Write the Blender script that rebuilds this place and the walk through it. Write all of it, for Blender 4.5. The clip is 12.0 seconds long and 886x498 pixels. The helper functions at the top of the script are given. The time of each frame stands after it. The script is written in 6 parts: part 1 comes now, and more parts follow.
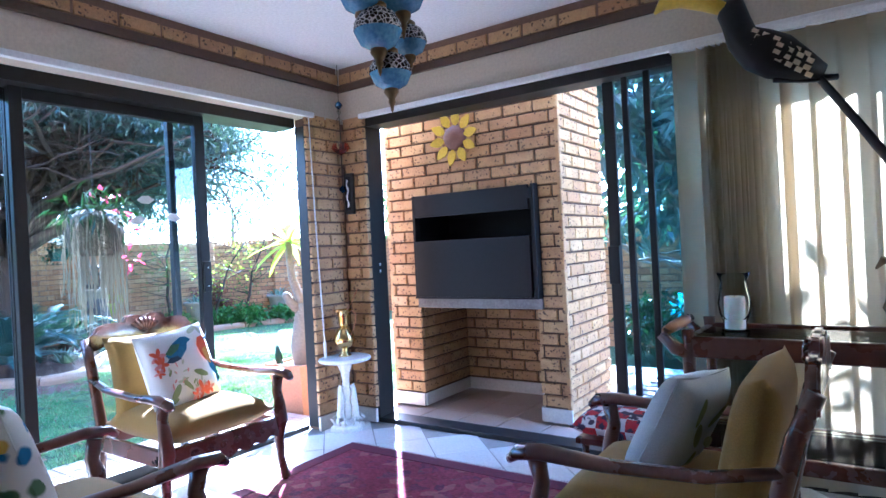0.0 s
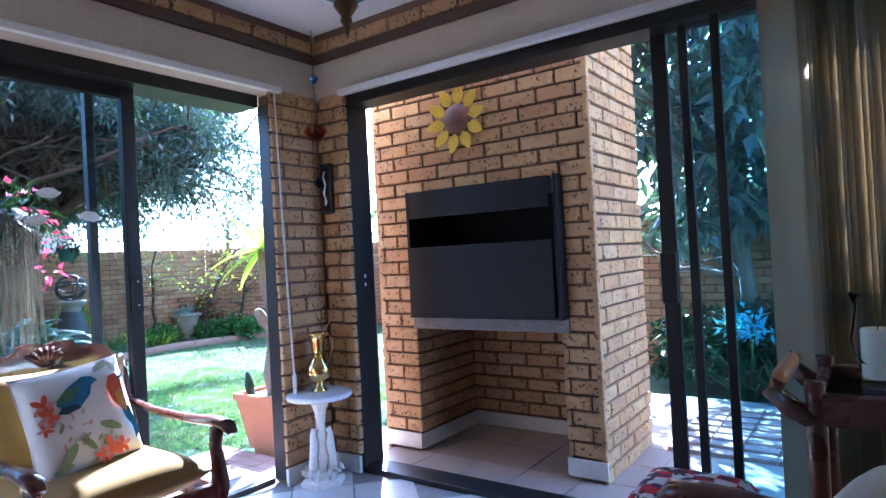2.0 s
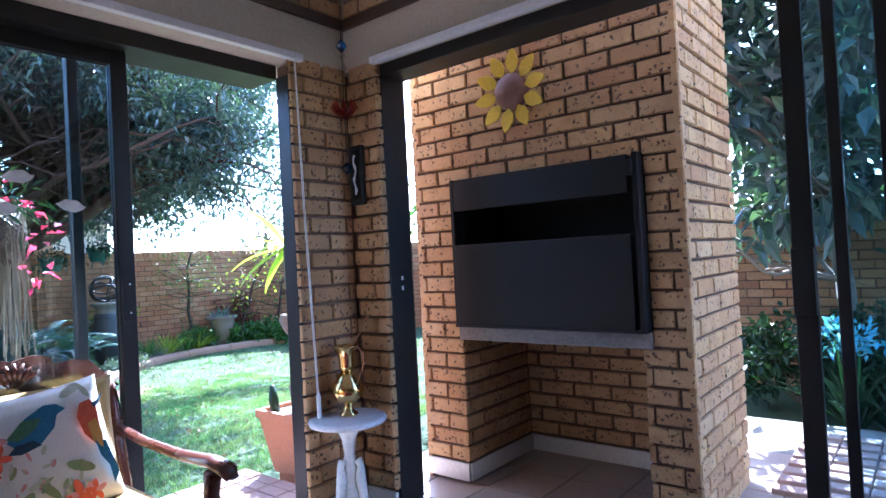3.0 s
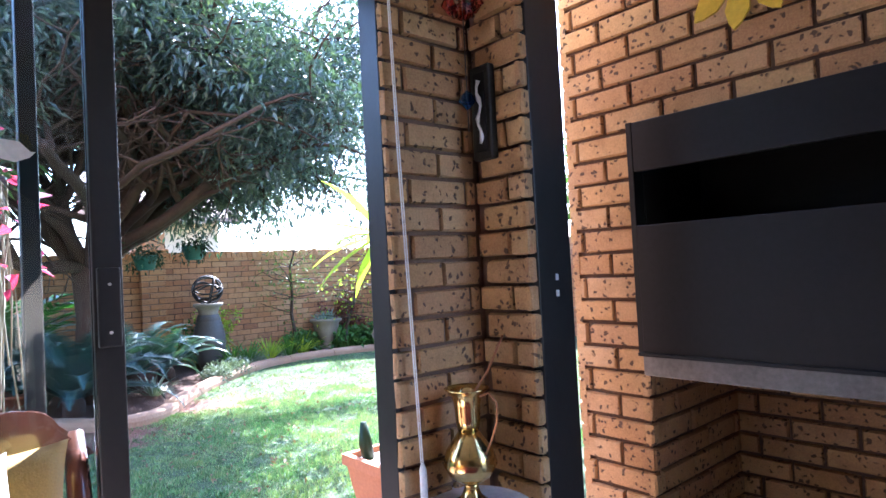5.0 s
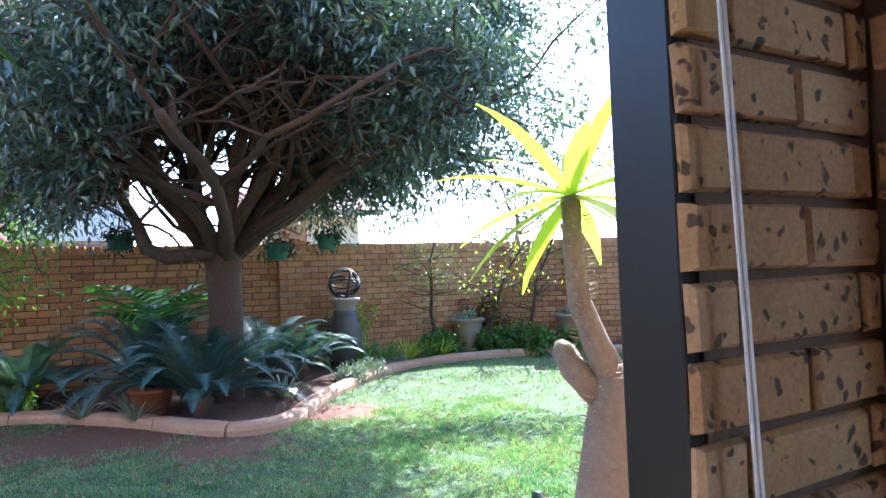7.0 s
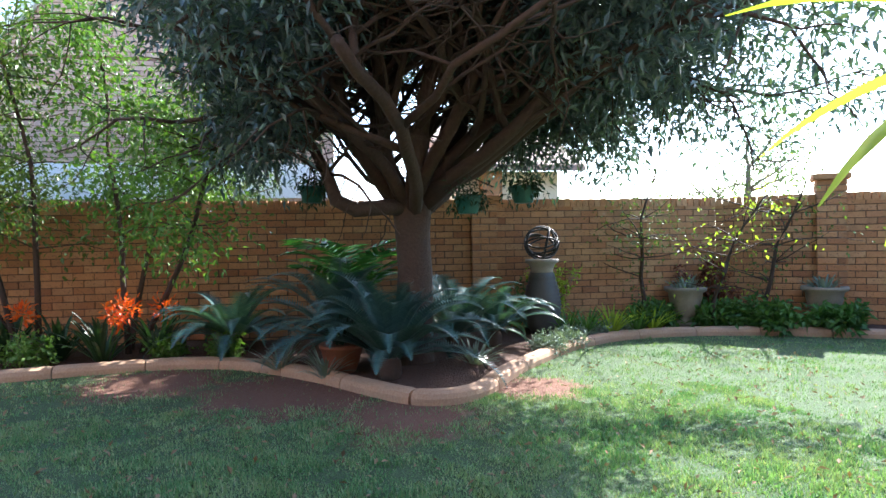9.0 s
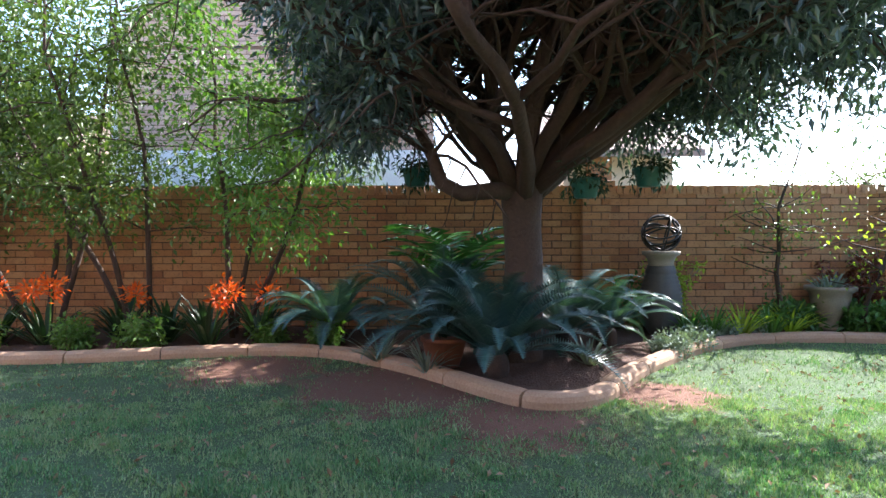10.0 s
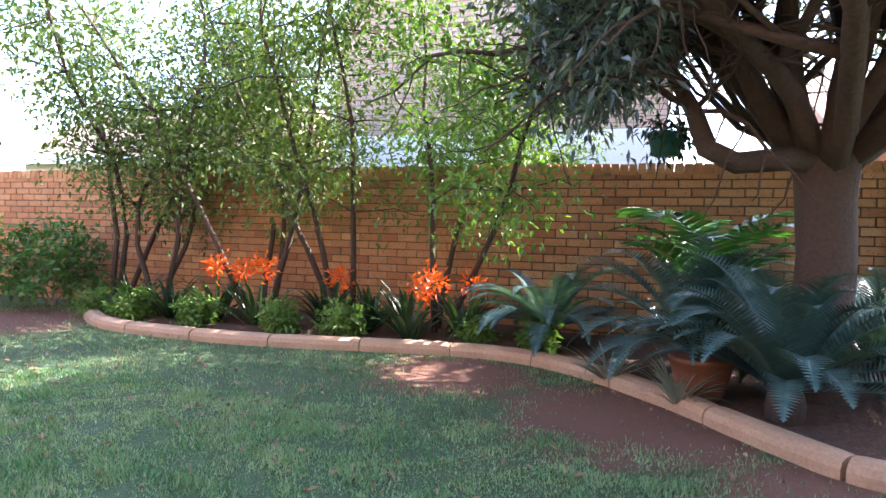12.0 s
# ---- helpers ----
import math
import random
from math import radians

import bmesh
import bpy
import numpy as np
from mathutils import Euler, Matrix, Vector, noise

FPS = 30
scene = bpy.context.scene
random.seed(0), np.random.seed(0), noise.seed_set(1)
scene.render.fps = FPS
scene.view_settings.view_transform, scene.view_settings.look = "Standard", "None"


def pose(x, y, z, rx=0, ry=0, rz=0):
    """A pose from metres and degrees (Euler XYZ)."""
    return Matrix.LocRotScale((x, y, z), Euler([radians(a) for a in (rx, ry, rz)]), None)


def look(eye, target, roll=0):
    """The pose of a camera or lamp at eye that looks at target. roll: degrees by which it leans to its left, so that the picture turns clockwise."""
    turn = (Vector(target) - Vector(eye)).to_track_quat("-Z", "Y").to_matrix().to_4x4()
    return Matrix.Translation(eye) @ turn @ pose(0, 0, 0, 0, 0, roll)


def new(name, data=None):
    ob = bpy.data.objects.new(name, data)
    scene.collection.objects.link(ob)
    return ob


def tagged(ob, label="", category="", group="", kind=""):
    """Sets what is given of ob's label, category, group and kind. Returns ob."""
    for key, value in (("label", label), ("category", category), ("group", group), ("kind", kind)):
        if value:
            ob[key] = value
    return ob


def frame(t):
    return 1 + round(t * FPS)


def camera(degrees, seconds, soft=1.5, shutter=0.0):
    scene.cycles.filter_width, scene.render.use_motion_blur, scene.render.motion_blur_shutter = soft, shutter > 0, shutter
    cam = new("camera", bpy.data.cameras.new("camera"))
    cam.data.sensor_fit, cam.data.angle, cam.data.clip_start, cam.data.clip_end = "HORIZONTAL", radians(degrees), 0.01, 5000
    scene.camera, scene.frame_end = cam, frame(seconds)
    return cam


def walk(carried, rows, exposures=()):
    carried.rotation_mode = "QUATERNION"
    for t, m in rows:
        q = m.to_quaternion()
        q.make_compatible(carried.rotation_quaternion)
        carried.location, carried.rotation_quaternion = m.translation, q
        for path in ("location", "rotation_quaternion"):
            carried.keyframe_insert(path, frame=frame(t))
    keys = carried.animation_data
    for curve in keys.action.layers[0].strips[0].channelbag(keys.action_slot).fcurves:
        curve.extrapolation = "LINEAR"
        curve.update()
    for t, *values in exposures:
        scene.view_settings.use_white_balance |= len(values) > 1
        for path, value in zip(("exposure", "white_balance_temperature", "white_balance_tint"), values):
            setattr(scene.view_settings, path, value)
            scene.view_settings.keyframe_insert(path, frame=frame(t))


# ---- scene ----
cam = camera(72.2, 12.0)
PATH = [
    (0, (0.094, -0.376, 1.241), (-1.04, 1.271, 1.236), -2.9),
    (0.5, (0.025, -0.193, 1.244), (-1.106, 1.456, 1.248), -2.9),
    (1, (-0.058, -0.036, 1.249), (-1.188, 1.613, 1.261), -2.9),
    (1.5, (-0.187, 0.142, 1.249), (-1.323, 1.789, 1.266), -2.9),
    (2, (-0.355, 0.371, 1.238), (-1.512, 2.002, 1.259), -3.0),
    (2.5, (-0.573, 0.608, 1.24), (-1.777, 2.205, 1.267), -3.0),
    (3, (-0.741, 0.814, 1.225), (-2.003, 2.365, 1.258), -3.0),
    (3.2, (-0.822, 0.905, 1.209), (-2.11, 2.434, 1.252), -3.0),
    (4.8, (-1.549, 1.505, 1.197), (-3.042, 2.836, 1.252), -3.0),
    (5, (-1.645, 1.567, 1.191), (-3.158, 2.874, 1.248), -3.0),
    (5.5, (-1.923, 1.731, 1.185), (-3.496, 2.964, 1.247), -2.9),
    (6, (-2.162, 1.864, 1.171), (-3.796, 3.014, 1.24), -2.8),
    (6.5, (-2.411, 1.986, 1.162), (-4.121, 3.019, 1.24), -2.5),
    (7, (-2.634, 2.076, 1.14), (-4.402, 3.009, 1.215), -2.1),
    (7.2, (-2.725, 2.116, 1.137), (-4.516, 3.004, 1.203), -2.2),
    (8.8, (-3.363, 2.334, 1.054), (-5.324, 2.723, 1.042), -1.2),
    (9, (-3.429, 2.33, 1.073), (-5.402, 2.655, 1.047), -1.0),
    (9.5, (-3.625, 2.301, 1.099), (-5.618, 2.461, 1.055), -0.5),
    (10, (-3.872, 2.232, 1.024), (-5.871, 2.255, 0.976), -0.2),
    (10.5, (-4.11, 2.181, 0.983), (-6.104, 2.046, 0.923), 0.2),
    (11, (-4.404, 2.129, 0.94), (-6.381, 1.837, 0.877), 0.6),
    (11.5, (-4.682, 2.049, 0.924), (-6.625, 1.579, 0.86), 1.0),
    (12, (-4.9, 1.928, 0.923), (-6.798, 1.3, 0.857), 1.3),
]
EXPOSURES = [(0, 4.5, 4450, 12), (1.5, 3.95, 4550, 14), (3, 3.4, 4750, 17), (5, 3.65, 5300, 20), (6.5, 3.2, 5400, 17), (7.2, 3.05, 5450, 15), (9, 2.6, 5900, 10), (9.6, 2.45, 5900, 11), (10.5, 2.9, 6200, 16), (12, 3.35, 6300, 21)]
walk(cam, [(t, look(eye, target, roll)) for t, eye, target, roll in PATH], EXPOSURES)

# ---- daylight ----
SUN_AZ, SUN_EL = radians(-40), radians(44)      # azimuth from +y towards +x
world = bpy.data.worlds.new("sky")
scene.world = world
world.use_nodes = True
_sky = world.node_tree.nodes.new("ShaderNodeTexSky")
_sky.sky_type, _sky.sun_disc = "NISHITA", False
_sky.sun_elevation, _sky.sun_rotation = SUN_EL, SUN_AZ
world.node_tree.links.new(_sky.outputs[0], world.node_tree.nodes["Background"].inputs[0])
world.node_tree.nodes["Background"].inputs[1].default_value = 0.15
_sun = bpy.data.lights.new("sun", "SUN")
_sun.energy, _sun.angle, _sun.color = 4.4, radians(0.55), (1, 0.94, 0.85)
_d = Vector((math.sin(SUN_AZ) * math.cos(SUN_EL), math.cos(SUN_AZ) * math.cos(SUN_EL), math.sin(SUN_EL)))
new("sun", _sun).matrix_world = look(_d * 30, (0, 0, 0))

GZ = -0.17          # garden level
WALL_X = -11.2      # garden wall
rnd = random.Random(7)


# ---- materials ----
class Nodes:
    def __init__(self, name):
        self.m = bpy.data.materials.new(name)
        self.m.use_nodes = True
        self.t = self.m.node_tree
        self.b = self.t.nodes["Principled BSDF"]

    def n(self, kind, **kw):
        node = self.t.nodes.new("ShaderNode" + kind)
        for k, v in kw.items():
            if k in node.inputs:
                node.inputs[k].default_value = v
        return node

    def link(self, a, b):
        self.t.links.new(a, b)

    def coord(self):
        return self.n("TexCoord").outputs["Object"]

    def world(self):
        return self.n("NewGeometry").outputs["Position"]

    def noise(self, vec, scale, detail=4.0, rough=0.55):
        x = self.n("TexNoise", Scale=scale, Detail=detail, Roughness=rough)
        self.link(vec, x.inputs["Vector"])
        return x.outputs["Fac"]

    def ramp(self, fac, stops):
        r = self.n("ValToRGB")
        e = r.color_ramp.elements
        while len(e) < len(stops):
            e.new(0.5)
        for el, (p, c) in zip(e, stops):
            el.position, el.color = p, (*c, 1) if len(c) == 3 else c
        self.link(fac, r.inputs[0])
        return r.outputs[0]

    def mix(self, fac, a, b, mode="MIX"):
        x = self.n("Mix")
        x.data_type, x.blend_type = "RGBA", mode
        for v, i in ((fac, 0), (a, 6), (b, 7)):
            if hasattr(v, "links"):
                self.link(v, x.inputs[i])
            else:
                x.inputs[i].default_value = v if i == 0 else (*v, 1)
        return x.outputs[2]

    def math(self, op, a, b=0.0):
        x = self.n("Math")
        x.operation = op
        for v, i in ((a, 0), (b, 1)):
            if hasattr(v, "links"):
                self.link(v, x.inputs[i])
            else:
                x.inputs[i].default_value = v
        return x.outputs[0]

    def random(self):
        return self.math("FRACT", self.math("ADD", self.n("ObjectInfo").outputs["Random"], self.n("NewGeometry").outputs["Random Per Island"]))

    def bump(self, h, strength, dist=0.01):
        x = self.n("Bump", Strength=strength, Distance=dist)
        self.link(h, x.inputs["Height"])
        self.link(x.outputs[0], self.b.inputs["Normal"])

    def done(self, color, rough=0.6, metal=0.0, **kw):
        if hasattr(color, "links"):
            self.link(color, self.b.inputs["Base Color"])
        else:
            self.b.inputs["Base Color"].default_value = (*color, 1)
        if hasattr(rough, "links"):
            self.link(rough, self.b.inputs["Roughness"])
        else:
            self.b.inputs["Roughness"].default_value = rough
        self.b.inputs["Metallic"].default_value = metal
        for k, v in kw.items():
            self.b.inputs[k.replace("_", " ")].default_value = v
        return self.m


def plain(name, a, b, scale=8.0, rough=0.6, metal=0.0, bump=0.2, dist=0.004, fine=60.0, **kw):
    """A surface of two tones at one scale with fine grain relief."""
    k = Nodes(name)
    v = k.coord()
    big, small = k.noise(v, scale), k.noise(v, fine, 3)
    c = k.mix(big, a, b)
    c = k.mix(0.25, c, k.ramp(small, [(0.3, tuple(x * 0.7 for x in a)), (0.7, tuple(min(1, x * 1.25) for x in b))]))
    k.bump(small, bump, dist)
    r = k.math("ADD", k.math("MULTIPLY", big, 0.2), rough - 0.1)
    return k.done(c, r, metal, **kw)


def brick_material(name, tones, speck=0.5, dark=(0.05, 0.035, 0.03), stain=0.4):
    """Face brick: one tone a brick, sandy grain, dark burnt pits, a soft blush."""
    k = Nodes(name)
    v = k.world()
    r = k.random()
    n = len(tones)
    c = k.ramp(r, [(i / (n - 1), t) for i, t in enumerate(tones)])
    c = k.mix(k.math("MULTIPLY", k.ramp(k.noise(v, 8, 5, 0.7), [(0.42, (0, 0, 0)), (0.72, (1, 1, 1))]), stain), c, tuple(x * 0.62 for x in tones[-1]))
    c = k.mix(0.35, c, k.ramp(k.noise(v, 160, 3), [(0.3, tuple(x * 0.55 for x in tones[0])), (0.7, tuple(min(1, x * 1.35) for x in tones[0]))]))
    vor = k.n("TexVoronoi", Scale=36.0)
    warp = k.n("VectorMath")
    warp.operation = "ADD"
    nz = k.n("TexNoise", Scale=30.0)
    k.link(v, nz.inputs["Vector"])
    sc = k.n("VectorMath")
    sc.operation = "SCALE"
    sc.inputs["Scale"].default_value = 0.045
    k.link(nz.outputs["Color"], sc.inputs[0])
    k.link(v, warp.inputs[0]), k.link(sc.outputs[0], warp.inputs[1])
    k.link(warp.outputs[0], vor.inputs["Vector"])
    near = k.ramp(vor.outputs["Distance"], [(0.22, (1, 1, 1)), (0.32, (0, 0, 0))])
    some = k.ramp(k.noise(v, 14, 2), [(0.41, (0, 0, 0)), (0.46, (1, 1, 1))])
    spot = k.math("MULTIPLY", k.math("MULTIPLY", near, some), speck)
    c = k.mix(spot, c, dark)
    h = k.math("SUBTRACT", k.math("MULTIPLY", k.noise(v, 120, 4), 0.5), spot)
    k.bump(h, 0.5, 0.004)
    return k.done(c, 0.85)


YELLOW = [(0.50, 0.30, 0.13), (0.57, 0.38, 0.18), (0.42, 0.22, 0.095), (0.54, 0.37, 0.20), (0.38, 0.19, 0.09)]
BRICK = brick_material("face_brick", YELLOW, 0.85, (0.055, 0.035, 0.03), 0.75)
BRICK_OLD = brick_material("garden_brick", [(0.39, 0.18, 0.075), (0.45, 0.235, 0.10), (0.30, 0.115, 0.045), (0.48, 0.29, 0.14), (0.19, 0.075, 0.035)], 0.5)
MORTAR = plain("mortar", (0.14, 0.085, 0.055), (0.21, 0.13, 0.09), 12, 0.95, bump=0.6)
MORTAR_DARK = plain("mortar_dark", (0.07, 0.042, 0.027), (0.12, 0.072, 0.047), 12, 0.95, bump=0.6)
PLASTER = plain("plaster_beige", (0.50, 0.43, 0.33), (0.56, 0.49, 0.38), 3, 0.85, bump=0.25)
CEIL = plain("ceiling_white", (0.74, 0.74, 0.76), (0.80, 0.80, 0.80), 1.5, 0.9, bump=0.08)
ALU = plain("dark_aluminium", (0.009, 0.008, 0.008), (0.016, 0.014, 0.013), 6, 0.45, 0.1, bump=0.05)
WHITE_RAIL = plain("white_rail", (0.72, 0.72, 0.74), (0.8, 0.8, 0.8), 5, 0.4, bump=0.03)
TILE = plain("floor_tile", (0.62, 0.60, 0.56), (0.72, 0.70, 0.66), 5, 0.22, bump=0.04)
PATIO_TILE = plain("patio_tile", (0.30, 0.23, 0.19), (0.40, 0.32, 0.27), 5, 0.4, bump=0.1)
GROUT = plain("grout", (0.22, 0.20, 0.18), (0.3, 0.28, 0.25), 20, 0.9)
PAVER = plain("paver", (0.27, 0.17, 0.14), (0.38, 0.27, 0.23), 9, 0.85, bump=0.4)
DARKWOOD = plain("mahogany", (0.055, 0.016, 0.010), (0.11, 0.034, 0.018), 7, 0.28, bump=0.1, Coat_Weight=0.4)
BEAM = plain("brown_timber", (0.05, 0.028, 0.018), (0.09, 0.05, 0.03), 6, 0.6, bump=0.2)
VELVET = plain("ochre_velvet", (0.20, 0.115, 0.018), (0.30, 0.18, 0.035), 14, 0.9, bump=0.3, fine=220, Sheen_Weight=0.1)
STEEL_BLACK = plain("black_steel", (0.007, 0.007, 0.008), (0.012, 0.012, 0.014), 5, 0.5, 0.0, bump=0.08, Specular_IOR_Level=0.25)
INSIDE_BLACK = plain("soot", (0.008, 0.008, 0.008), (0.014, 0.013, 0.012), 9, 0.9)
CONCRETE = plain("concrete", (0.13, 0.115, 0.10), (0.32, 0.30, 0.28), 9, 0.85, bump=0.5)
BRASS = plain("brass", (0.66, 0.46, 0.16), (0.78, 0.58, 0.24), 9, 0.18, 1.0, bump=0.05)
BRONZE = plain("aged_bronze", (0.16, 0.11, 0.06), (0.24, 0.17, 0.09), 20, 0.4, 0.9, bump=0.3)
MARBLE = plain("white_marble", (0.68, 0.68, 0.70), (0.8, 0.8, 0.8), 6, 0.25, bump=0.03)
CASTWHITE = plain("white_cast", (0.62, 0.60, 0.56), (0.78, 0.76, 0.72), 18, 0.5, bump=0.3)
YELLOWPAINT = plain("yellow_enamel", (0.62, 0.42, 0.02), (0.75, 0.55, 0.05), 9, 0.4, bump=0.15)
BROWNPAINT = plain("brown_enamel", (0.12, 0.05, 0.035), (0.2, 0.09, 0.06), 25, 0.5, bump=0.5)
TERRACOTTA = plain("terracotta", (0.40, 0.14, 0.06), (0.5, 0.2, 0.09), 6, 0.75, bump=0.2)
GREYPOT = plain("grey_glaze", (0.035, 0.035, 0.04), (0.085, 0.08, 0.075), 5, 0.6, bump=0.2)
STONEPOT = plain("stone_urn", (0.15, 0.13, 0.10), (0.27, 0.23, 0.18), 7, 0.85, bump=0.4)
GREENPOT = plain("green_plastic", (0.01, 0.07, 0.06), (0.02, 0.11, 0.09), 9, 0.45, bump=0.1)
BLACKIRON = plain("black_iron", (0.02, 0.018, 0.016), (0.045, 0.04, 0.035), 12, 0.5, 0.5, bump=0.2)
EDGING = plain("edging_concrete", (0.25, 0.14, 0.08), (0.43, 0.285, 0.185), 5, 0.85, bump=0.4)
SOIL = plain("bark_mulch", (0.045, 0.022, 0.014), (0.10, 0.05, 0.032), 22, 0.95, bump=1.0, dist=0.03, fine=45)
BARK = plain("tree_bark", (0.032, 0.018, 0.012), (0.070, 0.043, 0.029), 9, 0.9, bump=0.8, dist=0.012, fine=35)
BARK_GREY = plain("grey_bark", (0.13, 0.10, 0.075), (0.22, 0.18, 0.14), 12, 0.9, bump=0.5)
WAX = plain("candle_wax", (0.78, 0.76, 0.72), (0.85, 0.83, 0.8), 5, 0.45, bump=0.05, Subsurface_Weight=0.2)
FASCIA = plain("white_fascia", (0.74, 0.75, 0.78), (0.82, 0.82, 0.82), 2, 0.6, bump=0.05)
ROOFTILE = plain("roof_tile", (0.24, 0.16, 0.13), (0.34, 0.25, 0.21), 4, 0.8, bump=0.3)
CREAM = plain("cream_paint", (0.62, 0.52, 0.40), (0.70, 0.60, 0.48), 2, 0.7, bump=0.1)
CORD = plain("white_cord", (0.7, 0.68, 0.66), (0.8, 0.8, 0.8), 40, 0.7)
COPPER = plain("copper_wire", (0.45, 0.2, 0.1), (0.55, 0.26, 0.13), 30, 0.4, 0.8)


def leaf_material(name, tones, rough=0.45, trans=0.25, gloss=0.3):
    k = Nodes(name)
    r = k.random()
    n = len(tones)
    c = k.ramp(r, [(i / max(1, n - 1), t) for i, t in enumerate(tones)])
    c = k.mix(0.3, c, k.ramp(k.noise(k.world(), 2.2, 2), [(0.35, tones[0]), (0.65, tones[-1])]))
    m = k.done(c, rough, Specular_IOR_Level=gloss)
    out = k.t.nodes["Material Output"]
    tr = k.n("BsdfTranslucent")
    k.link(k.mix(1.0, c, (1.3, 1.5, 0.5), "MULTIPLY"), tr.inputs[0])
    mx = k.n("MixShader")
    mx.inputs[0].default_value = trans
    k.link(k.b.outputs[0], mx.inputs[1]), k.link(tr.outputs[0], mx.inputs[2]), k.link(mx.outputs[0], out.inputs[0])
    return m


LEAF_TREE = leaf_material("ash_leaves", [(0.035, 0.068, 0.080), (0.055, 0.092, 0.108), (0.072, 0.115, 0.125), (0.09, 0.14, 0.075)], 0.3, 0.2, 0.6)
LEAF_LIGHT = leaf_material("light_leaves", [(0.045, 0.085, 0.022), (0.075, 0.125, 0.03), (0.12, 0.165, 0.045)], 0.45, 0.28)
LEAF_SHRUB = leaf_material("shrub_leaves", [(0.035, 0.10, 0.025), (0.06, 0.15, 0.035), (0.10, 0.20, 0.05)], 0.4, 0.25)
LEAF_DARK = leaf_material("dark_straps", [(0.012, 0.03, 0.014), (0.022, 0.05, 0.02), (0.03, 0.065, 0.028)], 0.35, 0.15)
LEAF_CYCAD = leaf_material("cycad_fronds", [(0.03, 0.075, 0.075), (0.05, 0.105, 0.105), (0.08, 0.145, 0.135)], 0.36, 0.14)
LEAF_LIME = leaf_material("lime_leaves", [(0.20, 0.28, 0.03), (0.28, 0.36, 0.05), (0.36, 0.42, 0.08)], 0.4, 0.45)
LEAF_GLOSSY = leaf_material("glossy_leaves", [(0.03, 0.11, 0.03), (0.05, 0.15, 0.035), (0.07, 0.17, 0.05)], 0.22, 0.3)
LEAF_FRESH = leaf_material("fresh_leaves", [(0.07, 0.145, 0.03), (0.10, 0.19, 0.04), (0.14, 0.23, 0.055)], 0.4, 0.3)
LEAF_SILVER = leaf_material("silver_leaves", [(0.15, 0.20, 0.17), (0.22, 0.27, 0.23)], 0.6, 0.15)
LEAF_RED = leaf_material("red_leaves", [(0.10, 0.02, 0.02), (0.18, 0.04, 0.03), (0.12, 0.06, 0.03)], 0.45, 0.3)
PETAL = leaf_material("orange_petals", [(0.62, 0.10, 0.012), (0.75, 0.17, 0.02), (0.70, 0.08, 0.01)], 0.5, 0.35)
PETAL_PINK = leaf_material("pink_petals", [(0.5, 0.03, 0.16), (0.62, 0.06, 0.25)], 0.5, 0.35)
ROOT = leaf_material("aerial_roots", [(0.22, 0.19, 0.13), (0.32, 0.28, 0.2)], 0.9, 0.05)
GRASS = leaf_material("grass_blades", [(0.04, 0.105, 0.046), (0.09, 0.22, 0.095), (0.13, 0.285, 0.12), (0.175, 0.32, 0.15), (0.38, 0.36, 0.25)], 0.5, 0.3)


def lawn_material():
    k = Nodes("lawn_ground")
    v = k.world()
    c = k.mix(k.noise(v, 1.3, 4), (0.035, 0.08, 0.024), (0.065, 0.11, 0.036))
    c = k.mix(k.ramp(k.noise(v, 60, 3), [(0.35, (0, 0, 0)), (0.7, (1, 1, 1))]), c, (0.03, 0.045, 0.02))
    # bare red earth along the edging
    bare = None
    for x, y, rad in ((-8.6, 1.9, 1.0), (-7.75, 2.75, 0.75), (-8.3, 3.9, 0.5), (-9.3, 0.6, 0.8), (-9.6, -4.6, 1.3)):
        d = k.n("VectorMath")
        d.operation = "DISTANCE"
        k.link(v, d.inputs[0])
        d.inputs[1].default_value = (x, y, GZ)
        f = k.math("SUBTRACT", 1.0, k.math("DIVIDE", d.outputs["Value"], rad))
        bare = f if bare is None else k.math("MAXIMUM", bare, f)
    f = k.ramp(k.math("ADD", bare, k.math("MULTIPLY", k.math("SUBTRACT", k.noise(v, 4, 5), 0.5), 1.3)), [(0.05, (0, 0, 0)), (0.35, (1, 1, 1))])
    c = k.mix(f, c, k.mix(k.noise(v, 18, 4), (0.095, 0.040, 0.023), (0.16, 0.074, 0.045)))
    k.bump(k.noise(v, 70, 4), 0.8, 0.02)
    return k.done(c, 0.95)


LAWN = lawn_material()


def glass_material(name, tint=(1, 1, 1), rough=0.0, ior=1.5):
    k = Nodes(name)
    out = k.t.nodes["Material Output"]
    tr = k.n("BsdfTransparent")
    tr.inputs[0].default_value = (*tint, 1)
    gl = k.n("BsdfGlossy", Roughness=rough)
    fr = k.n("Fresnel", IOR=ior)
    mx = k.n("MixShader")
    k.link(fr.outputs[0], mx.inputs[0]), k.link(tr.outputs[0], mx.inputs[1]), k.link(gl.outputs[0], mx.inputs[2])
    k.link(mx.outputs[0], out.inputs[0])
    return k.m


PANE = glass_material("window_glass", (0.86, 0.93, 0.96))
PANE_BLUE = glass_material("blue_glass", (0.84, 0.95, 1.0))
CLEAR = glass_material("clear_glass", (0.95, 0.98, 0.98), 0.0, 1.1)
BLUEGLASS = glass_material("blue_crystal", (0.15, 0.4, 0.8))
PINKGLASS = glass_material("pink_crystal", (0.95, 0.5, 0.45))


